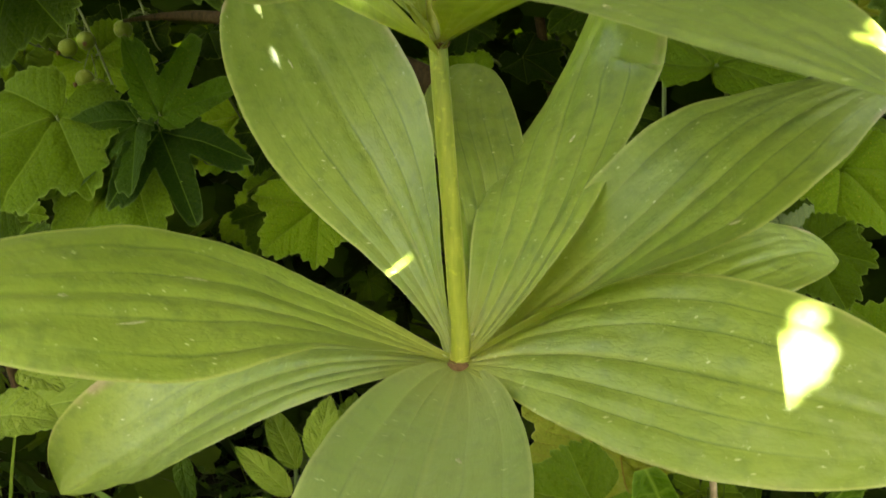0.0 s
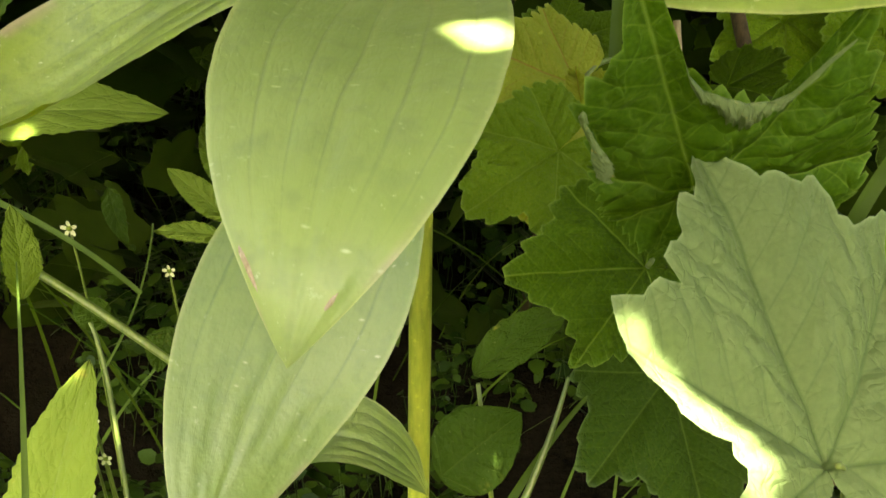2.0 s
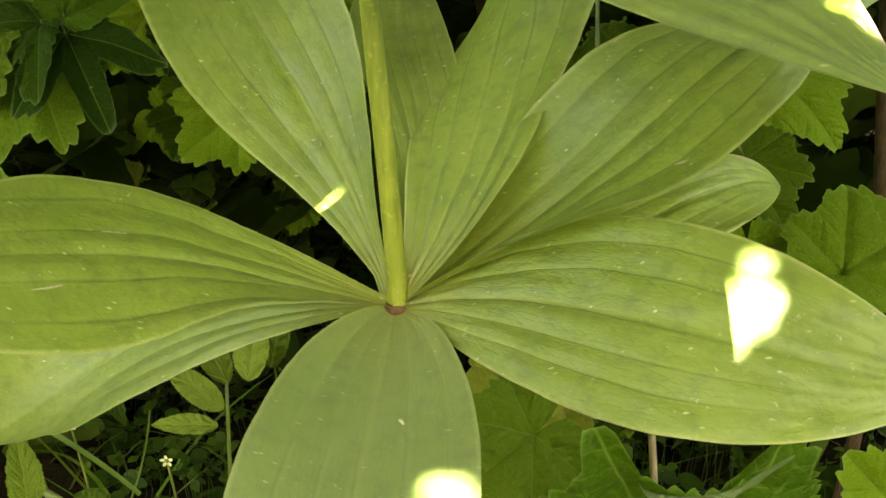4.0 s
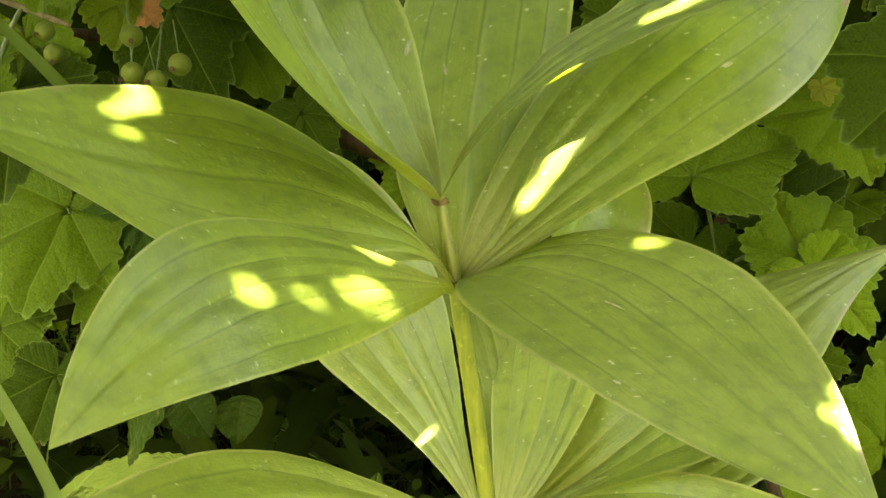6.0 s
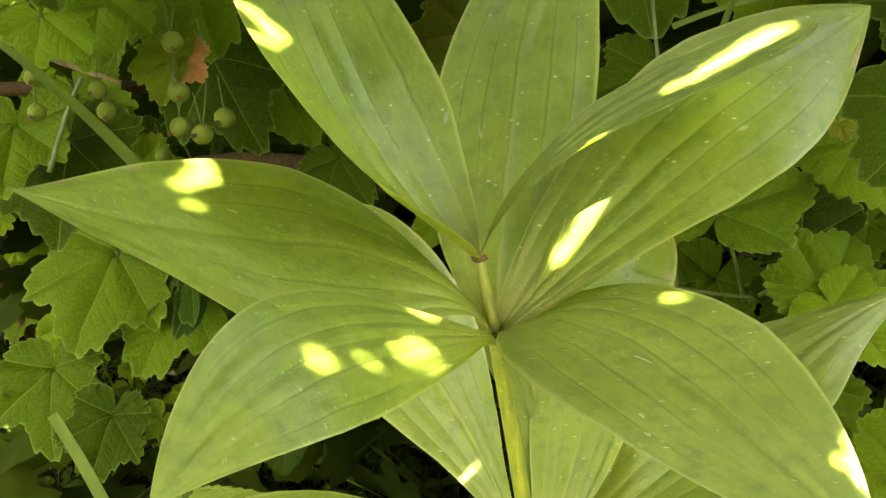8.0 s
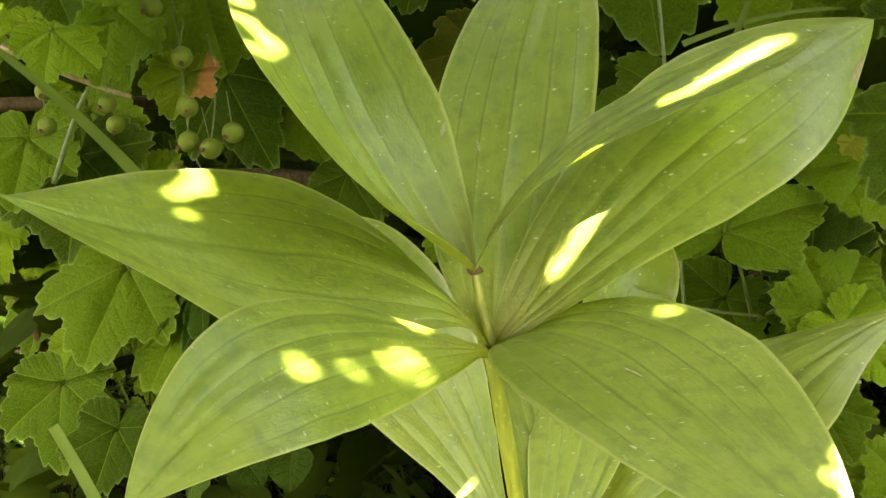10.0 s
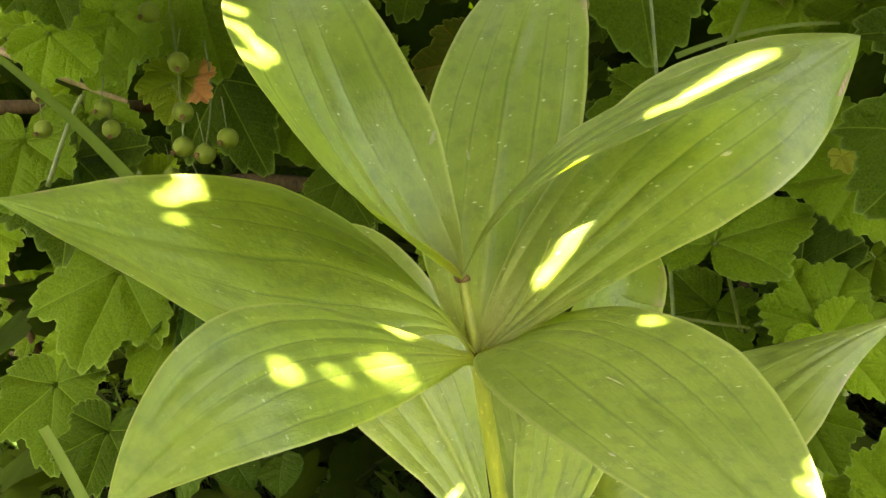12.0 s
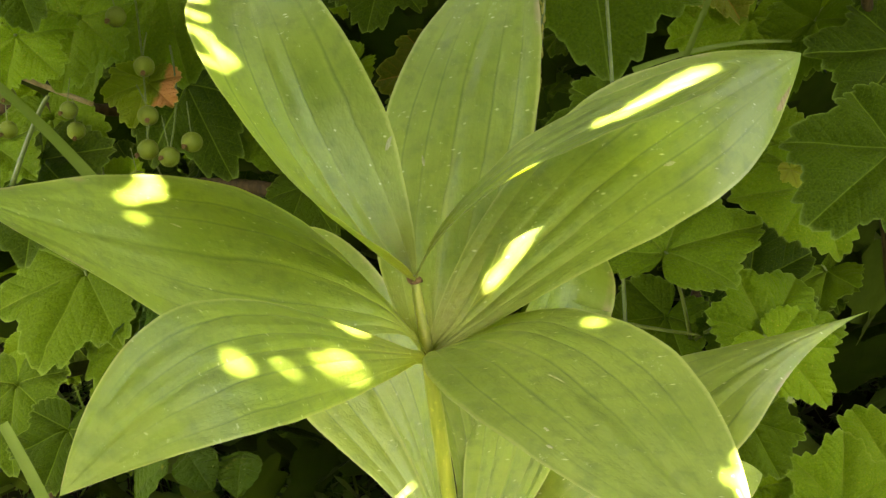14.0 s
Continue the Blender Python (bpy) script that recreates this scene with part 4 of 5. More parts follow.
def berry(place, r):
    ob = link("berry", BALL, bush, Matrix.Translation(place) @ pose(0, 0, 0, random.uniform(-25, 25), 0, random.uniform(-50, 50)) @ Matrix.Scale(r, 4),
              "round unripe green currant")
    link("calyx", CALYX, ob, label="dried brown calyx")
    top = np.array(place) + (0, 0, r * 0.9)
    stalk(bush, top + np.array((random.uniform(-0.006, 0.006), 0.004, random.uniform(0.010, 0.018))), top, 0.001, 0.00035, 0.0003, name="berry_stalk")


def flower(place, r):
    ob = empty("wild_flower", place)
    tagged(ob, "tiny whitish wild flower on a thin stalk", "flower", "wild flowers")
    link("centre", mesh_from("centre", *ball((0, 0, 0), r * 0.42, 0.8, 6), BERRY), ob)
    for k in range(5):
        a = k * 1.2566 + 0.4
        m = leaf_pose((0, 0, 0), (r * math.cos(a), -0.3 * r, r * math.sin(a)), (0, -1, 0.3))
        link("petal", PETAL_MESH, ob, m)
    link("stalk", tube_mesh("stalk", bezier(((0, 0, 0), (0, 0.004, -0.02), (0.004, 0.012, -0.06), (0.006, 0.02, -place[2])), 10), 0.0007, PETIOLE, 6), ob)


PETAL_MESH = mesh_from("petal", [(-0.08, 0.1, 0), (0.08, 0.1, 0), (0.24, 0.55, 0.05), (-0.24, 0.55, 0.05), (0.16, 0.9, 0.0), (-0.16, 0.9, 0.0), (0, 1.0, -0.03)],
                       [(0, 1, 2, 3), (3, 2, 4, 5), (5, 4, 6)], PETAL)

herb = empty("toothed_herb")
tagged(herb, "low green herb with toothed pointed leaves", "plant")
weed = empty("broad_weed")
tagged(weed, "low weed with smooth oval dark green leaves", "plant")
tuft = empty("grass_tuft")
tagged(tuft, "loose tuft of long thin green grass", "grass")

serrate_leaf((-0.2923, 0.2332, 0.3034), (-0.1489, 0.2283, 0.3237), (0, -0.55, 0.85), 0.042, herb, HERB, 1, 'toothed green leaf with a sun fleck')
serrate_leaf((-0.1668, 0.0438, 0.1449), (-0.1508, 0.098, 0.2526), (-0.1, -0.9, 0.4), 0.04, herb, HERB, 1, 'upright toothed leaf, bright at its folded edge')
serrate_leaf((-0.1966, 0.137, 0.2595), (-0.1993, 0.1438, 0.3049), (0.7, -0.6, 0.3), 0.018, herb, HERB, 1)
serrate_leaf((-0.1233, 0.2377, 0.261), (-0.156, 0.2387, 0.2891), (0, -0.7, 0.7), 0.016, herb, HERB, 1)
serrate_leaf((-0.1259, 0.2333, 0.2526), (-0.1612, 0.2232, 0.2583), (0, -0.7, 0.7), 0.012, herb, HERB, 1)
serrate_leaf((-0.121, 0.2443, 0.2742), (-0.1415, 0.2594, 0.3067), (0, -0.7, 0.7), 0.017, herb, HERB, 1)
serrate_leaf((-0.0955, 0.1903, 0.3085), (-0.0917, 0.2105, 0.338), (0, -0.7, 0.7), 0.018, herb, HERB, 1)
serrate_leaf((-0.0861, 0.2024, 0.3094), (-0.0803, 0.2217, 0.3353), (0, -0.7, 0.7), 0.014, herb, HERB, 1)
serrate_leaf((-0.234, 0.1153, 0.362), (-0.1924, 0.1109, 0.3644), (0, -0.5, 0.85), 0.028, herb, HERB, 0)
serrate_leaf((-0.2269, 0.141, 0.3736), (-0.1993, 0.1329, 0.3701), (0, -0.5, 0.85), 0.014, herb, HERB, 0)
serrate_leaf((0.007, 0.0526, 0.2349), (0.0383, 0.0577, 0.2644), (0, -0.75, 0.65), 0.034, weed, HERB_SHADED, 0)
serrate_leaf((0.0171, 0.1401, 0.23), (0.0616, 0.1663, 0.2557), (0, -0.5, 0.85), 0.024, weed, HERB_SHADED, 0)
serrate_leaf((-0.1867, 0.2076, 0.2071), (-0.2059, 0.2119, 0.2177), (0, -0.5, 0.85), 0.02, herb, HERB_SHADED, 0)
serrate_leaf((-0.1467, 0.1924, 0.2173), (-0.1484, 0.173, 0.2008), (0, -0.5, 0.85), 0.018, herb, HERB_SHADED, 1)
serrate_leaf((-0.2124, 0.2957, 0.2522), (-0.1919, 0.2635, 0.2301), (0, -0.8, 0.5), 0.014, herb, HERB_SHADED, 0)
serrate_leaf((-0.2023, 0.1675, 0.3865), (-0.1755, 0.1585, 0.4139), (0, -0.5, 0.85), 0.04, herb, HERB_SHADED, 0)
serrate_leaf((-0.1654, 0.2514, 0.3704), (-0.1634, 0.2248, 0.3527), (0, -0.5, 0.85), 0.03, herb, HERB_SHADED, 0)
serrate_leaf((-0.2013, 0.2476, 0.3722), (-0.179, 0.2244, 0.3575), (0, -0.5, 0.85), 0.03, herb, HERB_SHADED, 0)
blade((-0.2087, 0.0649, 0.6599), (-0.1871, 0.0713, 0.6387), (-0.1686, 0.0790, 0.6120), (-0.1500, 0.0870, 0.5770), 0.0024, 0.0058, tuft, GRASS_PALE)
blade((-0.1831, 0.0537, 0.42), (-0.1954, 0.0618, 0.4497), (-0.2054, 0.0665, 0.4679), (-0.2141, 0.0704, 0.4831), 0.0062, 0.005, tuft, GRASS_PALE)
culm((0.0751, 0.1965, 0.4363), (0.0729, 0.225, 0.5249), (0.0695, 0.2477, 0.5958), (0.0655, 0.2702, 0.6668), 0.0011, 0.0009, tuft)
blade((0.0757, 0.2832, 0.5072), (0.1066, 0.3027, 0.5884), (0.1227, 0.3056, 0.6238), (0.1383, 0.3102, 0.6644), 0.0045, 0.003, tuft, GRASS_PALE)
blade((0.0852, 0.3333, 0.5927), (0.1133, 0.3395, 0.6013), (0.1483, 0.3465, 0.6095), (0.1944, 0.3706, 0.6011), 0.004, 0.002, tuft, GRASS_PALE)
culm((0.0247, 0.1252, 0.5616), (0.0306, 0.1402, 0.6055), (0.0333, 0.1516, 0.6398), (0.0363, 0.1615, 0.6691), 0.0008, 0.0006, tuft)
culm((-0.2085, 0.1045, 0.586), (-0.2018, 0.1108, 0.6028), (-0.1977, 0.1152, 0.6149), (-0.1912, 0.1191, 0.6244), 0.0012, 0.001, tuft)
blade((-0.1453, 0.0001, 0.1898), (-0.1493, 0.0192, 0.2286), (-0.1546, 0.0458, 0.283), (-0.1592, 0.0624, 0.317), 0.0042, 0.0006, tuft)
blade((-0.2551, 0.2174, 0.279), (-0.2203, 0.205, 0.2728), (-0.1833, 0.1903, 0.2619), (-0.1561, 0.1818, 0.2419), 0.0035, 0.0025, tuft)
culm((-0.1973, 0.149, 0.2701), (-0.178, 0.1454, 0.261), (-0.153, 0.1399, 0.2472), (-0.1252, 0.1333, 0.2311), 0.0022, 0.002, tuft)
blade((0.0201, 0.0522, 0.1875), (0.0373, 0.0681, 0.2178), (0.0525, 0.0807, 0.2417), (0.0728, 0.0915, 0.2614), 0.0048, 0.0015, tuft)
culm((0.0284, 0.0448, 0.1942), (0.0461, 0.0624, 0.2281), (0.053, 0.0732, 0.2491), (0.0573, 0.0823, 0.267), 0.002, 0.0008, tuft)
culm((-0.0939, 0.0765, 0.1582), (-0.0951, 0.0822, 0.1698), (-0.0959, 0.0844, 0.1744), (-0.0968, 0.0878, 0.1813), 0.002, 0.002, tuft)
blade((0.1648, 0.1187, 0.3037), (0.1779, 0.1331, 0.3325), (0.1903, 0.1351, 0.3586), (0.2106, 0.1455, 0.3784), 0.0075, 0.006, tuft)
blade((0.0674, 0.105, 0.3525), (0.0674, 0.1131, 0.3714), (0.0678, 0.1212, 0.3902), (0.0681, 0.132, 0.4154), 0.005, 0.005, tuft)
blade((-0.2104, 0.2011, 0.1512), (-0.1925, 0.2137, 0.1747), (-0.172, 0.2307, 0.2069), (-0.1713, 0.2521, 0.25), 0.002, 0.001, tuft)
culm((-0.1457, 0.1128, 0.1241), (-0.16, 0.1371, 0.1747), (-0.1649, 0.1545, 0.2103), (-0.1776, 0.165, 0.2329), 0.0015, 0.001, tuft)
seed_head(((0.0306, 0.1402, 0.6055), (0.0322, 0.146, 0.628), (0.0340, 0.153, 0.648), (0.0363, 0.1615, 0.6691)), 34, tuft)
berry((-0.1958, 0.2391, 0.5718), 0.0062)
berry((-0.1836, 0.239, 0.5672), 0.0062)
berry((-0.1706, 0.243, 0.5746), 0.0062)
berry((-0.1973, 0.2537, 0.6174), 0.0062)
berry((-0.1955, 0.2451, 0.5904), 0.0062)
berry((-0.2407, 0.2413, 0.5958), 0.0054)
berry((-0.2367, 0.2381, 0.5842), 0.0054)
berry((-0.1591, 0.2658, 0.6402), 0.0062)
berry((-0.213, 0.2609, 0.6455), 0.0062)
berry((-0.2762, 0.2401, 0.6054), 0.0054)
berry((-0.2755, 0.2341, 0.5868), 0.0054)
berry((-0.2919, 0.4472, 0.5031), 0.0068)
berry((-0.3305, 0.4383, 0.4904), 0.0068)
berry((-0.3179, 0.4414, 0.4954), 0.0068)
berry((-0.3177, 0.4333, 0.4692), 0.0068)
berry((-0.3106, 0.4287, 0.4515), 0.0068)
berry((-0.3079, 0.4327, 0.4631), 0.0068)
berry((0.0639, 0.1474, 0.3757), 0.006)
cane((-0.4642, 0.3478, 0.5843), (-0.355, 0.3594, 0.5787), (-0.2848, 0.3668, 0.575), (-0.1956, 0.4142, 0.5569), 0.0052, 0.004, BARK, bush)
cane((-0.2584, 0.3721, 0.5162), (-0.1966, 0.3518, 0.5281), (-0.1404, 0.3456, 0.5204), (-0.0498, 0.3446, 0.483), 0.0012, 0.009, BARK, bush)
cane((-0.3045, 0.2553, 0.6302), (-0.2817, 0.2541, 0.6181), (-0.2636, 0.263, 0.606), (-0.2397, 0.2724, 0.5933), 0.0022, 0.0015, TWIG, bush)
cane((0.1099, 0.2756, 0.406), (0.1193, 0.2897, 0.4456), (0.1232, 0.2966, 0.4655), (0.1323, 0.3062, 0.4917), 0.004, 0.003, BARK, bush)
cane((0.069, 0.2083, 0.475), (0.0966, 0.2098, 0.4691), (0.1211, 0.2107, 0.4625), (0.1662, 0.1971, 0.4689), 0.001, 0.0008, PETIOLE, bush)
cane((-0.2163, 0.3007, 0.6715), (-0.2102, 0.2887, 0.6323), (-0.2043, 0.2677, 0.5981), (-0.2015, 0.2548, 0.5735), 0.0006, 0.0005, PETIOLE, bush)
cane((-0.1934, 0.2884, 0.6249), (-0.1871, 0.2806, 0.5987), (-0.1872, 0.2643, 0.5812), (-0.189, 0.254, 0.5665), 0.0006, 0.0005, PETIOLE, bush)
cane((-0.3415, 0.4701, 0.5295), (-0.3218, 0.4628, 0.4979), (-0.3061, 0.4538, 0.4624), (-0.2948, 0.4466, 0.4347), 0.001, 0.0008, PETIOLE, bush)
cane((-0.2945, 0.4773, 0.5335), (-0.2824, 0.4703, 0.5058), (-0.2785, 0.4659, 0.49), (-0.2722, 0.4655, 0.4861), 0.0008, 0.0006, PETIOLE, bush)
cane((0.1422, -0.0325, 0.2068), (0.14, -0.014, 0.2445), (0.138, -0.0022, 0.2684), (0.1352, 0.0104, 0.2941), 0.004, 0.0034, BARK_RED, shoot)
cane((0.1542, -0.0613, 0.2263), (0.148, -0.0387, 0.2728), (0.1401, -0.0348, 0.2927), (0.1338, -0.0246, 0.3139), 0.003, 0.0022, TWIG, shoot)
cane((0.126, -0.0374, 0.3205), (0.1295, -0.0385, 0.3088), (0.134, -0.0378, 0.2985), (0.1388, -0.0353, 0.2919), 0.0011, 0.0013, PETIOLE, shoot)
cane((0.1323, -0.0266, 0.31), (0.1374, -0.0268, 0.3091), (0.1426, -0.0266, 0.3089), (0.1562, -0.0262, 0.3084), 0.0009, 0.0008, PETIOLE, shoot)
cane((0.1324, -0.0277, 0.3078), (0.1394, -0.0284, 0.3056), (0.1463, -0.0291, 0.3035), (0.1569, -0.0314, 0.2977), 0.0008, 0.0007, PETIOLE, shoot)
cane((0.1361, -0.0297, 0.3033), (0.1415, -0.0324, 0.2973), (0.147, -0.0347, 0.2921), (0.1559, -0.0376, 0.2854), 0.0009, 0.0007, PETIOLE, shoot)
cane((0.0938, 0.0473, 0.3152), (0.0921, 0.0618, 0.3494), (0.09, 0.073, 0.376), (0.0857, 0.089, 0.4139), 0.0016, 0.0013, TWIG, shoot)
cane((0.1391, 0.1293, 0.3469), (0.1307, 0.138, 0.3685), (0.1235, 0.1459, 0.388), (0.1159, 0.1574, 0.4163), 0.0035, 0.003, BARK, shoot)
curled_margin(crinkled, DARK_SHAPE, 5, 42, 0.07)
curled_margin(crinkled, DARK_SHAPE, -40, -20, 0.07)
flower((-0.209, 0.2263, 0.2561), 0.005)
flower((-0.1543, 0.2231, 0.2349), 0.004)
flower((-0.1546, 0.1024, 0.2169), 0.0035)
flower((-0.1481, 0.0954, 0.202), 0.0035)
flower((-0.1544, 0.0873, 0.1863), 0.0035)
flower((-0.1563, 0.0991, 0.2103), 0.0035)

for a, b in (((-0.30, 0.24, 0.0), (-0.30, 0.22, 0.29)), ((-0.14, 0.27, 0.0), (-0.125, 0.255, 0.27)), ((-0.115, 0.09, 0.0), (-0.12, 0.10, 0.16))):
    stalk(herb, a, b, 0.0, 0.0018, 0.0010, name="stem")
stalk(weed, (0.05, 0.14, 0.0), (0.02, 0.10, 0.25), 0.0, 0.0018, 0.0010, name="stem")
for x, y in ((0.30, 0.45), (0.05, 0.62), (-0.55, 0.70), (0.6, 0.75)):
    cane((x, y, -0.02), (x + 0.03, y - 0.03, 0.2), (x - 0.05, y - 0.08, 0.45), (x - 0.1, y - 0.12, 0.8), 0.006, 0.003, BARK, bush)


# ---- what fills the ground between the plants ----
def small_leaf(place, size, turn, tilt, roll):
    """A little oval leaf as a bent five-sided strip."""
    m = Matrix.Translation(place) @ Euler((tilt, roll, turn)).to_matrix().to_4x4() @ Matrix.Scale(size, 4)
    out = [(0, 0, 0), (0.30, 0.25, 0.06), (0.36, 0.55, 0.05), (0.18, 0.85, -0.02), (0, 1.0, -0.08), (-0.18, 0.85, -0.02), (-0.36, 0.55, 0.05), (-0.30, 0.25, 0.06),
           (0, 0.3, 0.0), (0, 0.65, -0.01)]
    faces = [(0, 1, 8), (0, 8, 7), (1, 2, 9, 8), (8, 9, 6, 7), (2, 3, 4, 9), (9, 4, 5, 6)]
    return [m @ Vector(v) for v in out], faces


def bud_scales(place):
    """The papery brown scales left where a shoot broke from its bud."""
    rng = random.Random(29)
    pieces = []
    for k in range(11):
        p = np.array(place) + [rng.uniform(-0.004, 0.004), rng.uniform(-0.004, 0.002), rng.uniform(-0.007, 0.007)]
        pieces.append(small_leaf(p, rng.uniform(0.004, 0.008), rng.uniform(0, 6.28), rng.uniform(0.3, 1.3), rng.uniform(-0.6, 0.6)))
    link("bud_scales", mesh_from("bud_scales", *join(pieces), SCAR), shoot, label="papery brown bud scales")


bud_scales((0.1338, -0.0270, 0.3080))


def weeds():
    rng = random.Random(5)
    pieces = []
    for _ in range(5600):
        x, y = rng.uniform(-0.75, 0.8), rng.uniform(-0.02, 1.2)
        base = ground_height(x, y)
        crowd = noise.noise((x * 7, y * 7, 8.0))
        if crowd < -0.22:
            continue
        high = base + rng.uniform(0.005, 0.05 + 0.22 * max(0, crowd))
        size = rng.uniform(0.007, 0.024) * rng.uniform(0.7, 1.2)
        for k in range(rng.choice((2, 3, 4, 5))):
            pieces.append(small_leaf((x + rng.uniform(-0.4, 0.4) * size, y + rng.uniform(-0.4, 0.4) * size, high - rng.uniform(0, 0.6) * size), size * rng.uniform(0.6, 1.1), rng.uniform(0, 6.28), rng.uniform(-0.7, 0.6), rng.uniform(-0.6, 0.6)))
        pieces.append(tube([(x, y, base - 0.005), (x + 0.004, y, (base + high) / 2), (x, y, high)], 0.0004, 4))
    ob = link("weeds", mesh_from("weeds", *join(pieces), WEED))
    tagged(ob, "carpet of tiny green weed leaves on the soil", "weeds", kind="stuff")


def wild_grass():
    rng = random.Random(8)
    pieces = []
    for _ in range(520):
        x, y = rng.uniform(-0.8, 0.9), rng.uniform(0.06, 1.4)
        if x > 0.1 and y < 0.2:
            continue
        h = rng.uniform(0.05, 0.22)
        lean = np.array((rng.uniform(-1.1, 1.1), rng.uniform(-0.8, 0.8), 1.0)) * h
        a = np.array((x, y, ground_height(x, y) - 0.005))
        path = bezier((a, a + lean * 0.4 + (0, 0, h * 0.2), a + lean * 0.8, a + lean * (1, 1, 0.8) * 1.2), 8)
        w = rng.uniform(0.0008, 0.0022)
        turn = rng.uniform(0, 3.14)
        side = np.array((math.cos(turn), math.sin(turn), 0))
        verts = [p + side * w * (1 - (i / 7) ** 2) * s for i, p in enumerate(path) for s in (-1, 0, 1)]
        pieces.append((verts, grid_faces(8, 3)))
    ob = link("wild_grass", mesh_from("wild_grass", *join(pieces), GRASS))
    tagged(ob, "sparse thin wild grass between the plants", "grass", kind="stuff")


weeds()
wild_grass()


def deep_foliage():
    """The inside of the bush, one mesh of many leaves with its shade in their colour."""
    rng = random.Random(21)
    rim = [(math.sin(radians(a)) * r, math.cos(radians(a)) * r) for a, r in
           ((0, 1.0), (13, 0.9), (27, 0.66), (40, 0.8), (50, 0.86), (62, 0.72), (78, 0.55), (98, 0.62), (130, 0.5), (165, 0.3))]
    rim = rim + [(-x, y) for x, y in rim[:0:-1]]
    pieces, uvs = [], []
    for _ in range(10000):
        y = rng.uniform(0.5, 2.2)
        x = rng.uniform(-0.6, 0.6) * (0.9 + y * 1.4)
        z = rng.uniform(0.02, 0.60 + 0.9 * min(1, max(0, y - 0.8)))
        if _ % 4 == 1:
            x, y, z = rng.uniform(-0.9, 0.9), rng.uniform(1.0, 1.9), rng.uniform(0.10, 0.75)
        # unseen leaf roof above the bush, added to shade what is below
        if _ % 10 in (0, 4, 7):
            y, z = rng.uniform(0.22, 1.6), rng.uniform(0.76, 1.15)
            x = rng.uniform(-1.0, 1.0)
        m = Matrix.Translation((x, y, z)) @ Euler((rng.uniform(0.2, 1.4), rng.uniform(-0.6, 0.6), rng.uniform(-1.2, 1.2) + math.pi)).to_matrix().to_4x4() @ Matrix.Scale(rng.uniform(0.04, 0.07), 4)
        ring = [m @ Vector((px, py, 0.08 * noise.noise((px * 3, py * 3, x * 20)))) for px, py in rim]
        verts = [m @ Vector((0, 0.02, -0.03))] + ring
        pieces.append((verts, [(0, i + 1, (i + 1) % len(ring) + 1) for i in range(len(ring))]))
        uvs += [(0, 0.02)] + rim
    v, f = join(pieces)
    ob = link("foliage", mesh_from("deep_foliage", v, f, DEEP_SHADED, uvs), bush)
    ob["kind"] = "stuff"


deep_foliage()


# ---- unseen hedge all round the bed, added to block low sky light ----
def hedge():
    rng = random.Random(17)
    rounds, rows = 64, 9
    verts = []
    for k in range(rows):
        for i in range(rounds):
            a = 2 * math.pi * i / rounds
            r = 2.7 + 0.3 * noise.noise((math.cos(a) * 2, math.sin(a) * 2, k * 0.5)) + 0.02 * k * k
            verts.append((r * math.cos(a), r * math.sin(a) + 0.2, -0.05 + 1.25 * k / (rows - 1) + 0.2 * noise.noise((a * 3, k, 1.0))))
    pieces = [(verts, grid_faces(rows, rounds, True))]
    for _ in range(7500):
        a, z = rng.uniform(0, 6.283), rng.uniform(0.05, 1.3)
        k = 8 * min(z, 1.25) / 1.25
        r = 2.62 + 0.3 * noise.noise((math.cos(a) * 2, math.sin(a) * 2, k * 0.5)) + 0.02 * k * k - rng.uniform(0.0, 0.25)
        pieces.append(small_leaf((r * math.cos(a), r * math.sin(a) + 0.2, z), rng.uniform(0.11, 0.20), rng.uniform(0, 6.28), rng.uniform(-1.2, 0.3), rng.uniform(-0.6, 0.6)))
    for _ in range(9000):
        a, z = rng.uniform(0, 6.283), rng.uniform(0.0, 1.4)
        k = 8 * min(z, 1.25) / 1.25
        r = 2.78 + 0.3 * noise.noise((math.cos(a) * 2, math.sin(a) * 2, k * 0.5)) + 0.02 * k * k + rng.uniform(-0.05, 0.12)
        pieces.append(small_leaf((r * math.cos(a), r * math.sin(a) + 0.2, z + 0.2 * noise.noise((a * 3, k, 1.0))), rng.uniform(0.10, 0.19), a - 1.57 + rng.uniform(-0.9, 0.9), rng.uniform(-1.3, 0.1), rng.uniform(-0.6, 0.6)))
    ob = link("hedge", mesh_from("hedge", *join(pieces), CROWN))
    tagged(ob, "unseen dense dark green hedge, added round the bed to block low sky light", "hedge", kind="stuff")


hedge()


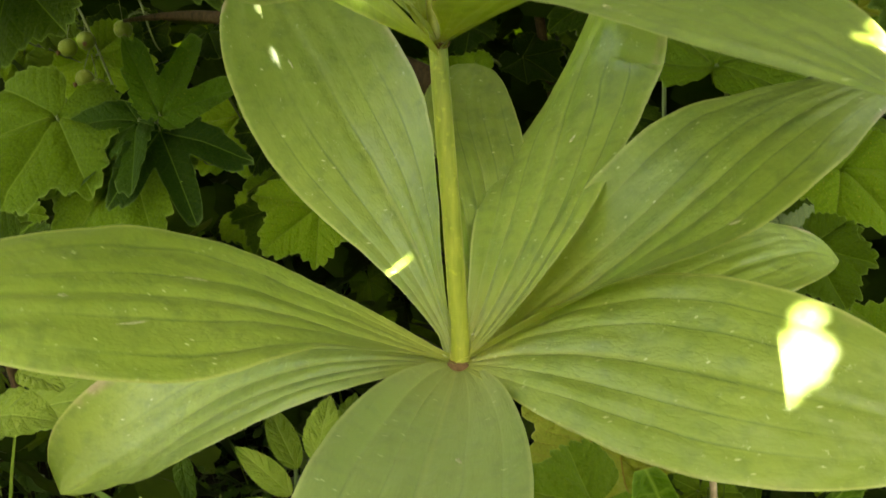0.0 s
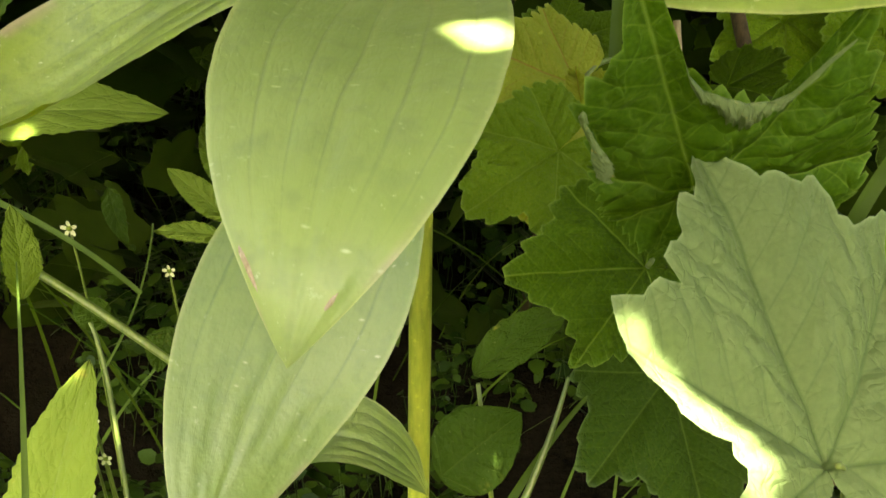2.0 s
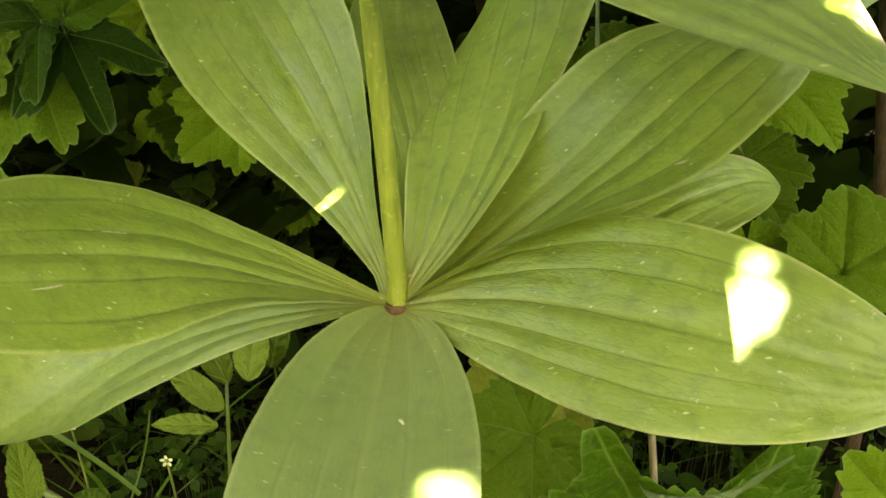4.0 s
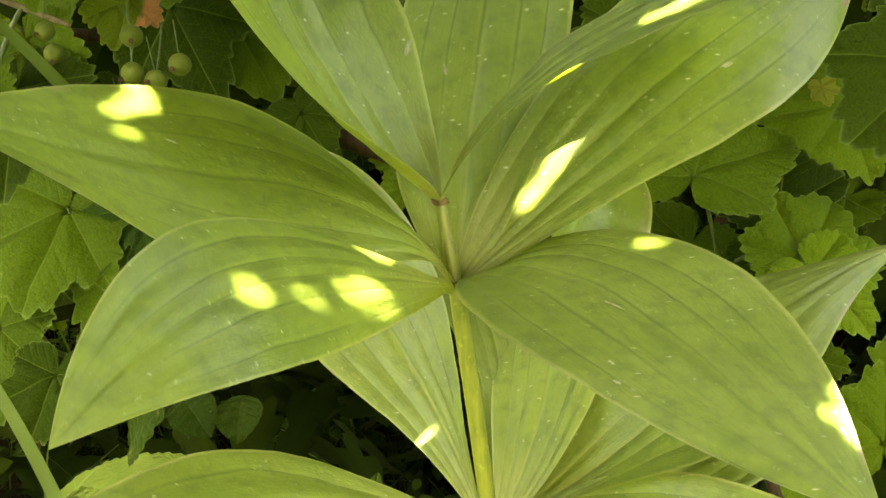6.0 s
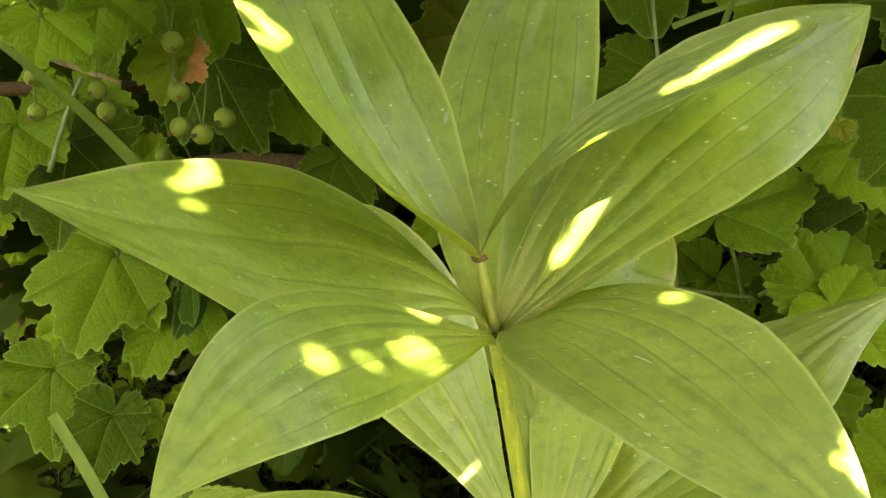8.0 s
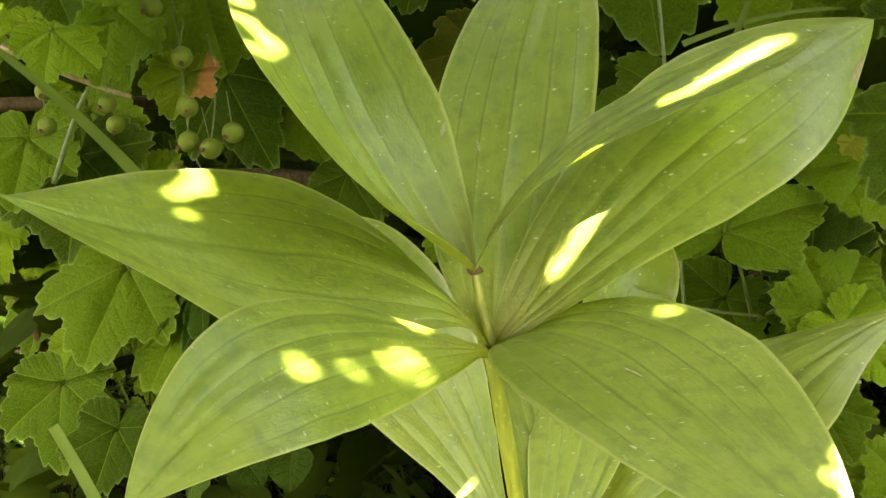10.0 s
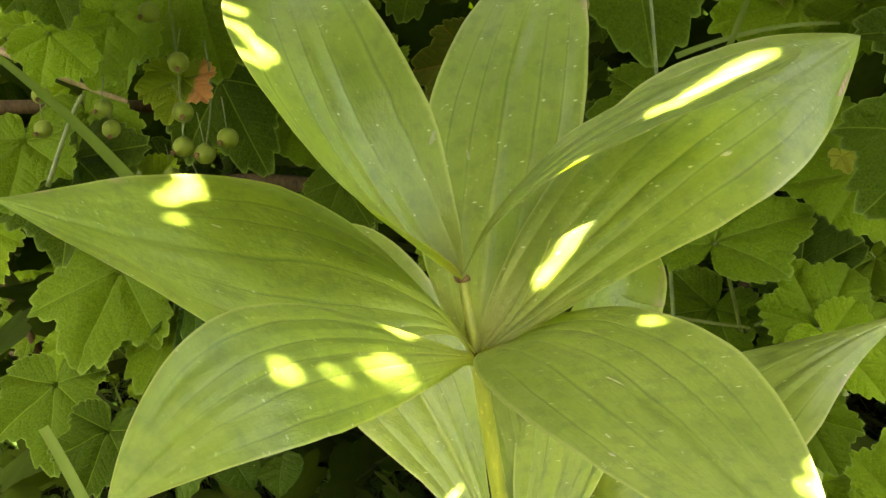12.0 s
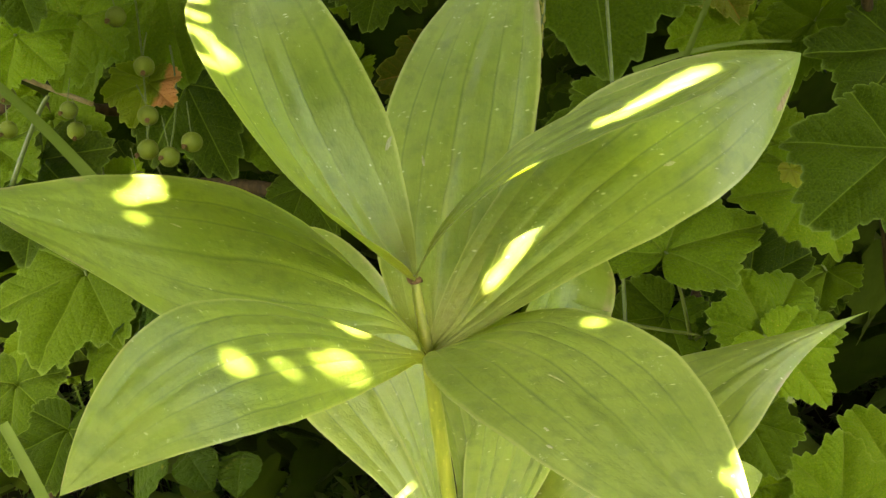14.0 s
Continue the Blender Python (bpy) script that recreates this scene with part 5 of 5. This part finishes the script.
# ---- unseen leafy bough overhead, added to keep off the sun ----
# gaps placed to shape sun flecks: across and up the bough, with radius
GAPS = {
    "top": [(-0.0901, 0.1289, 0.0014), (-0.0848, 0.1156, 0.0016), (-0.081, 0.1042, 0.0015), (-0.0746, 0.0995, 0.0015), (-0.0714, 0.0966, 0.0015), (-0.0735, 0.0889, 0.0013)],
    "left": [(-0.1005, 0.0655, 0.0016), (-0.0987, 0.0625, 0.0016), (-0.1003, 0.0486, 0.0012), (-0.0986, 0.0536, 0.0015), (-0.0963, 0.0580, 0.0011), (-0.0985, 0.0580, 0.0012), (-0.0955, 0.0403, 0.0004)],
    "near": [(-0.0387, -0.0367, 0.0010), (-0.0304, -0.0297, 0.0004), (-0.0244, -0.0195, 0.0008), (-0.0222, -0.0146, 0.0014), (-0.0199, -0.0098, 0.0010)],
    "narrow": [(0.0563, 0.0808, 0.0012), (0.0625, 0.0812, 0.0016), (0.0689, 0.0855, 0.0021), (0.0751, 0.0881, 0.0024), (0.0806, 0.0909, 0.0027), (0.0858, 0.0919, 0.0021), (0.0909, 0.0929, 0.0012)],
    "broad": [(0.0174, 0.0467, 0.0006), (0.0214, 0.0504, 0.0007), (0.0254, 0.055, 0.0009), (0.0285, 0.0598, 0.0010), (0.0315, 0.0638, 0.0011)],
    "right": [(0.0506, 0.0177, 0.0003), (0.0547, 0.0162, 0.0004), (0.0587, 0.0148, 0.0003)],
    "low_back": [(-0.0242, 0.0066, 0.0013), (-0.0241, 0.0095, 0.0015), (-0.0238, 0.0125, 0.0013)],
    "low_right": [(0.0929, -0.0424, 0.0017), (0.0878, -0.0496, 0.0014), (0.0913, -0.0498, 0.0015), (0.0953, -0.0515, 0.0014), (0.084, -0.0556, 0.0009), (0.0875, -0.0564, 0.0014), (0.0922, -0.0565, 0.0014), (0.0874, -0.0619, 0.0007)],
    "front": [(0.0175, -0.1010, 0.0017), (0.0212, -0.1012, 0.0020), (0.0237, -0.1070, 0.0018), (0.0212, -0.1080, 0.0015)],
    "lobed": [(0.0558, -0.1437, 0.0011), (0.0601, -0.1501, 0.0019), (0.0643, -0.1546, 0.0027), (0.0702, -0.1591, 0.0030), (0.0773, -0.163, 0.0030), (0.0825, -0.1655, 0.0027), (0.0845, -0.1688, 0.0024), (0.0845, -0.1734, 0.0020), (0.0640, -0.1519, 0.0014), (0.0732, -0.1579, 0.0020), (0.0816, -0.1626, 0.0020), (0.0877, -0.1661, 0.0016)],
    "herb": [(-0.2175, 0.0635, 0.0022), (-0.1592, -0.0659, 0.0014)],
}


def bough():
    rng = random.Random(3)
    far = 0.70
    across = Vector((0, 0, 1)).cross(TO_SUN).normalized()
    upward = TO_SUN.cross(across)
    centre = Vector((0, 0, 0.5)) + TO_SUN * far
    gaps = []
    for group in GAPS.values():
        gaps += group
    tree = empty("added_shade_bough", (2.4, -1.8, 0))
    tagged(tree, "unseen leafy tree bough, added over the lily bed to shade it", "tree")
    pieces = []

    def blocks(a, b, size, turn):
        """Whether a leaf there would close one of the gaps."""
        for p, q, r in gaps:
            x, y = p - a, q - b
            u = -x * math.sin(turn) + y * math.cos(turn) - 0.5 * size
            v = x * math.cos(turn) + y * math.sin(turn)
            if (u / (0.52 * size + r)) ** 2 + (v / (0.38 * size + r)) ** 2 < 1:
                return True
        return False

    def grow(a, b, size, thick=0.04):
        turn = rng.uniform(0, 6.28)
        if blocks(a, b, size, turn):
            return
        place = centre + across * a + upward * b + TO_SUN * (rng.uniform(-thick, thick) + 0.10 * noise.noise((a * 2, b * 2, 9.0)))
        m = Matrix((across, upward, TO_SUN)).transposed().to_4x4()
        m = Matrix.Translation(place) @ m @ Euler((rng.uniform(-0.3, 0.3), rng.uniform(-0.3, 0.3), turn)).to_matrix().to_4x4() @ Matrix.Scale(size, 4)
        verts, faces = small_leaf((0, 0, 0), 1.0, 0, 0, 0)
        pieces.append(([m @ v - tree.location for v in verts], faces))

    for _ in range(25000):
        a, b = rng.uniform(-1.0, 1.0), rng.uniform(-0.60, 0.95)
        reach = 1.0 + 0.16 * noise.noise((a * 2.5, b * 2.5, 4.0)) + 0.07 * noise.noise((a * 9, b * 9, 2.0))
        if (a / 0.72) ** 2 + ((b - 0.17) / 0.60) ** 2 < reach * reach:
            grow(a, b, rng.uniform(0.045, 0.08), 0.03 + 0.16 * (noise.noise((a * 3, b * 3, 7.0)) ** 2))
    for p, q, r in gaps:
        for _ in range(200):
            turn, away = rng.uniform(0, 6.28), rng.uniform(0.0, 0.07)
            grow(p + away * math.cos(turn), q + away * math.sin(turn), rng.uniform(0.014, 0.035))
    for p, q, r in gaps:
        for _ in range(160):
            turn, away = rng.uniform(0, 6.28), rng.uniform(0.0, 0.022)
            grow(p + away * math.cos(turn), q + away * math.sin(turn), rng.uniform(0.005, 0.011))
    crown = link("crown", mesh_from("crown", *join(pieces), CROWN), tree)
    crown["kind"] = "stuff"
    end = centre - tree.location
    link("trunk", tube_mesh("trunk", bezier(((0, 0, -0.1), (0.05, 0, 0.8), (-0.1, 0.1, 1.6), (-0.3, 0.2, 2.4)), 24), np.linspace(0.11, 0.06, 24), BARK, 14), tree)
    link("limb", tube_mesh("limb", bezier(((-0.05, 0.05, 1.3), (-0.8, 0.3, 1.75), tuple(end + Vector((0.6, 0, 0.15))), tuple(end + TO_SUN * 0.1)), 24), np.linspace(0.045, 0.01, 24), BARK, 10), tree)


bough()
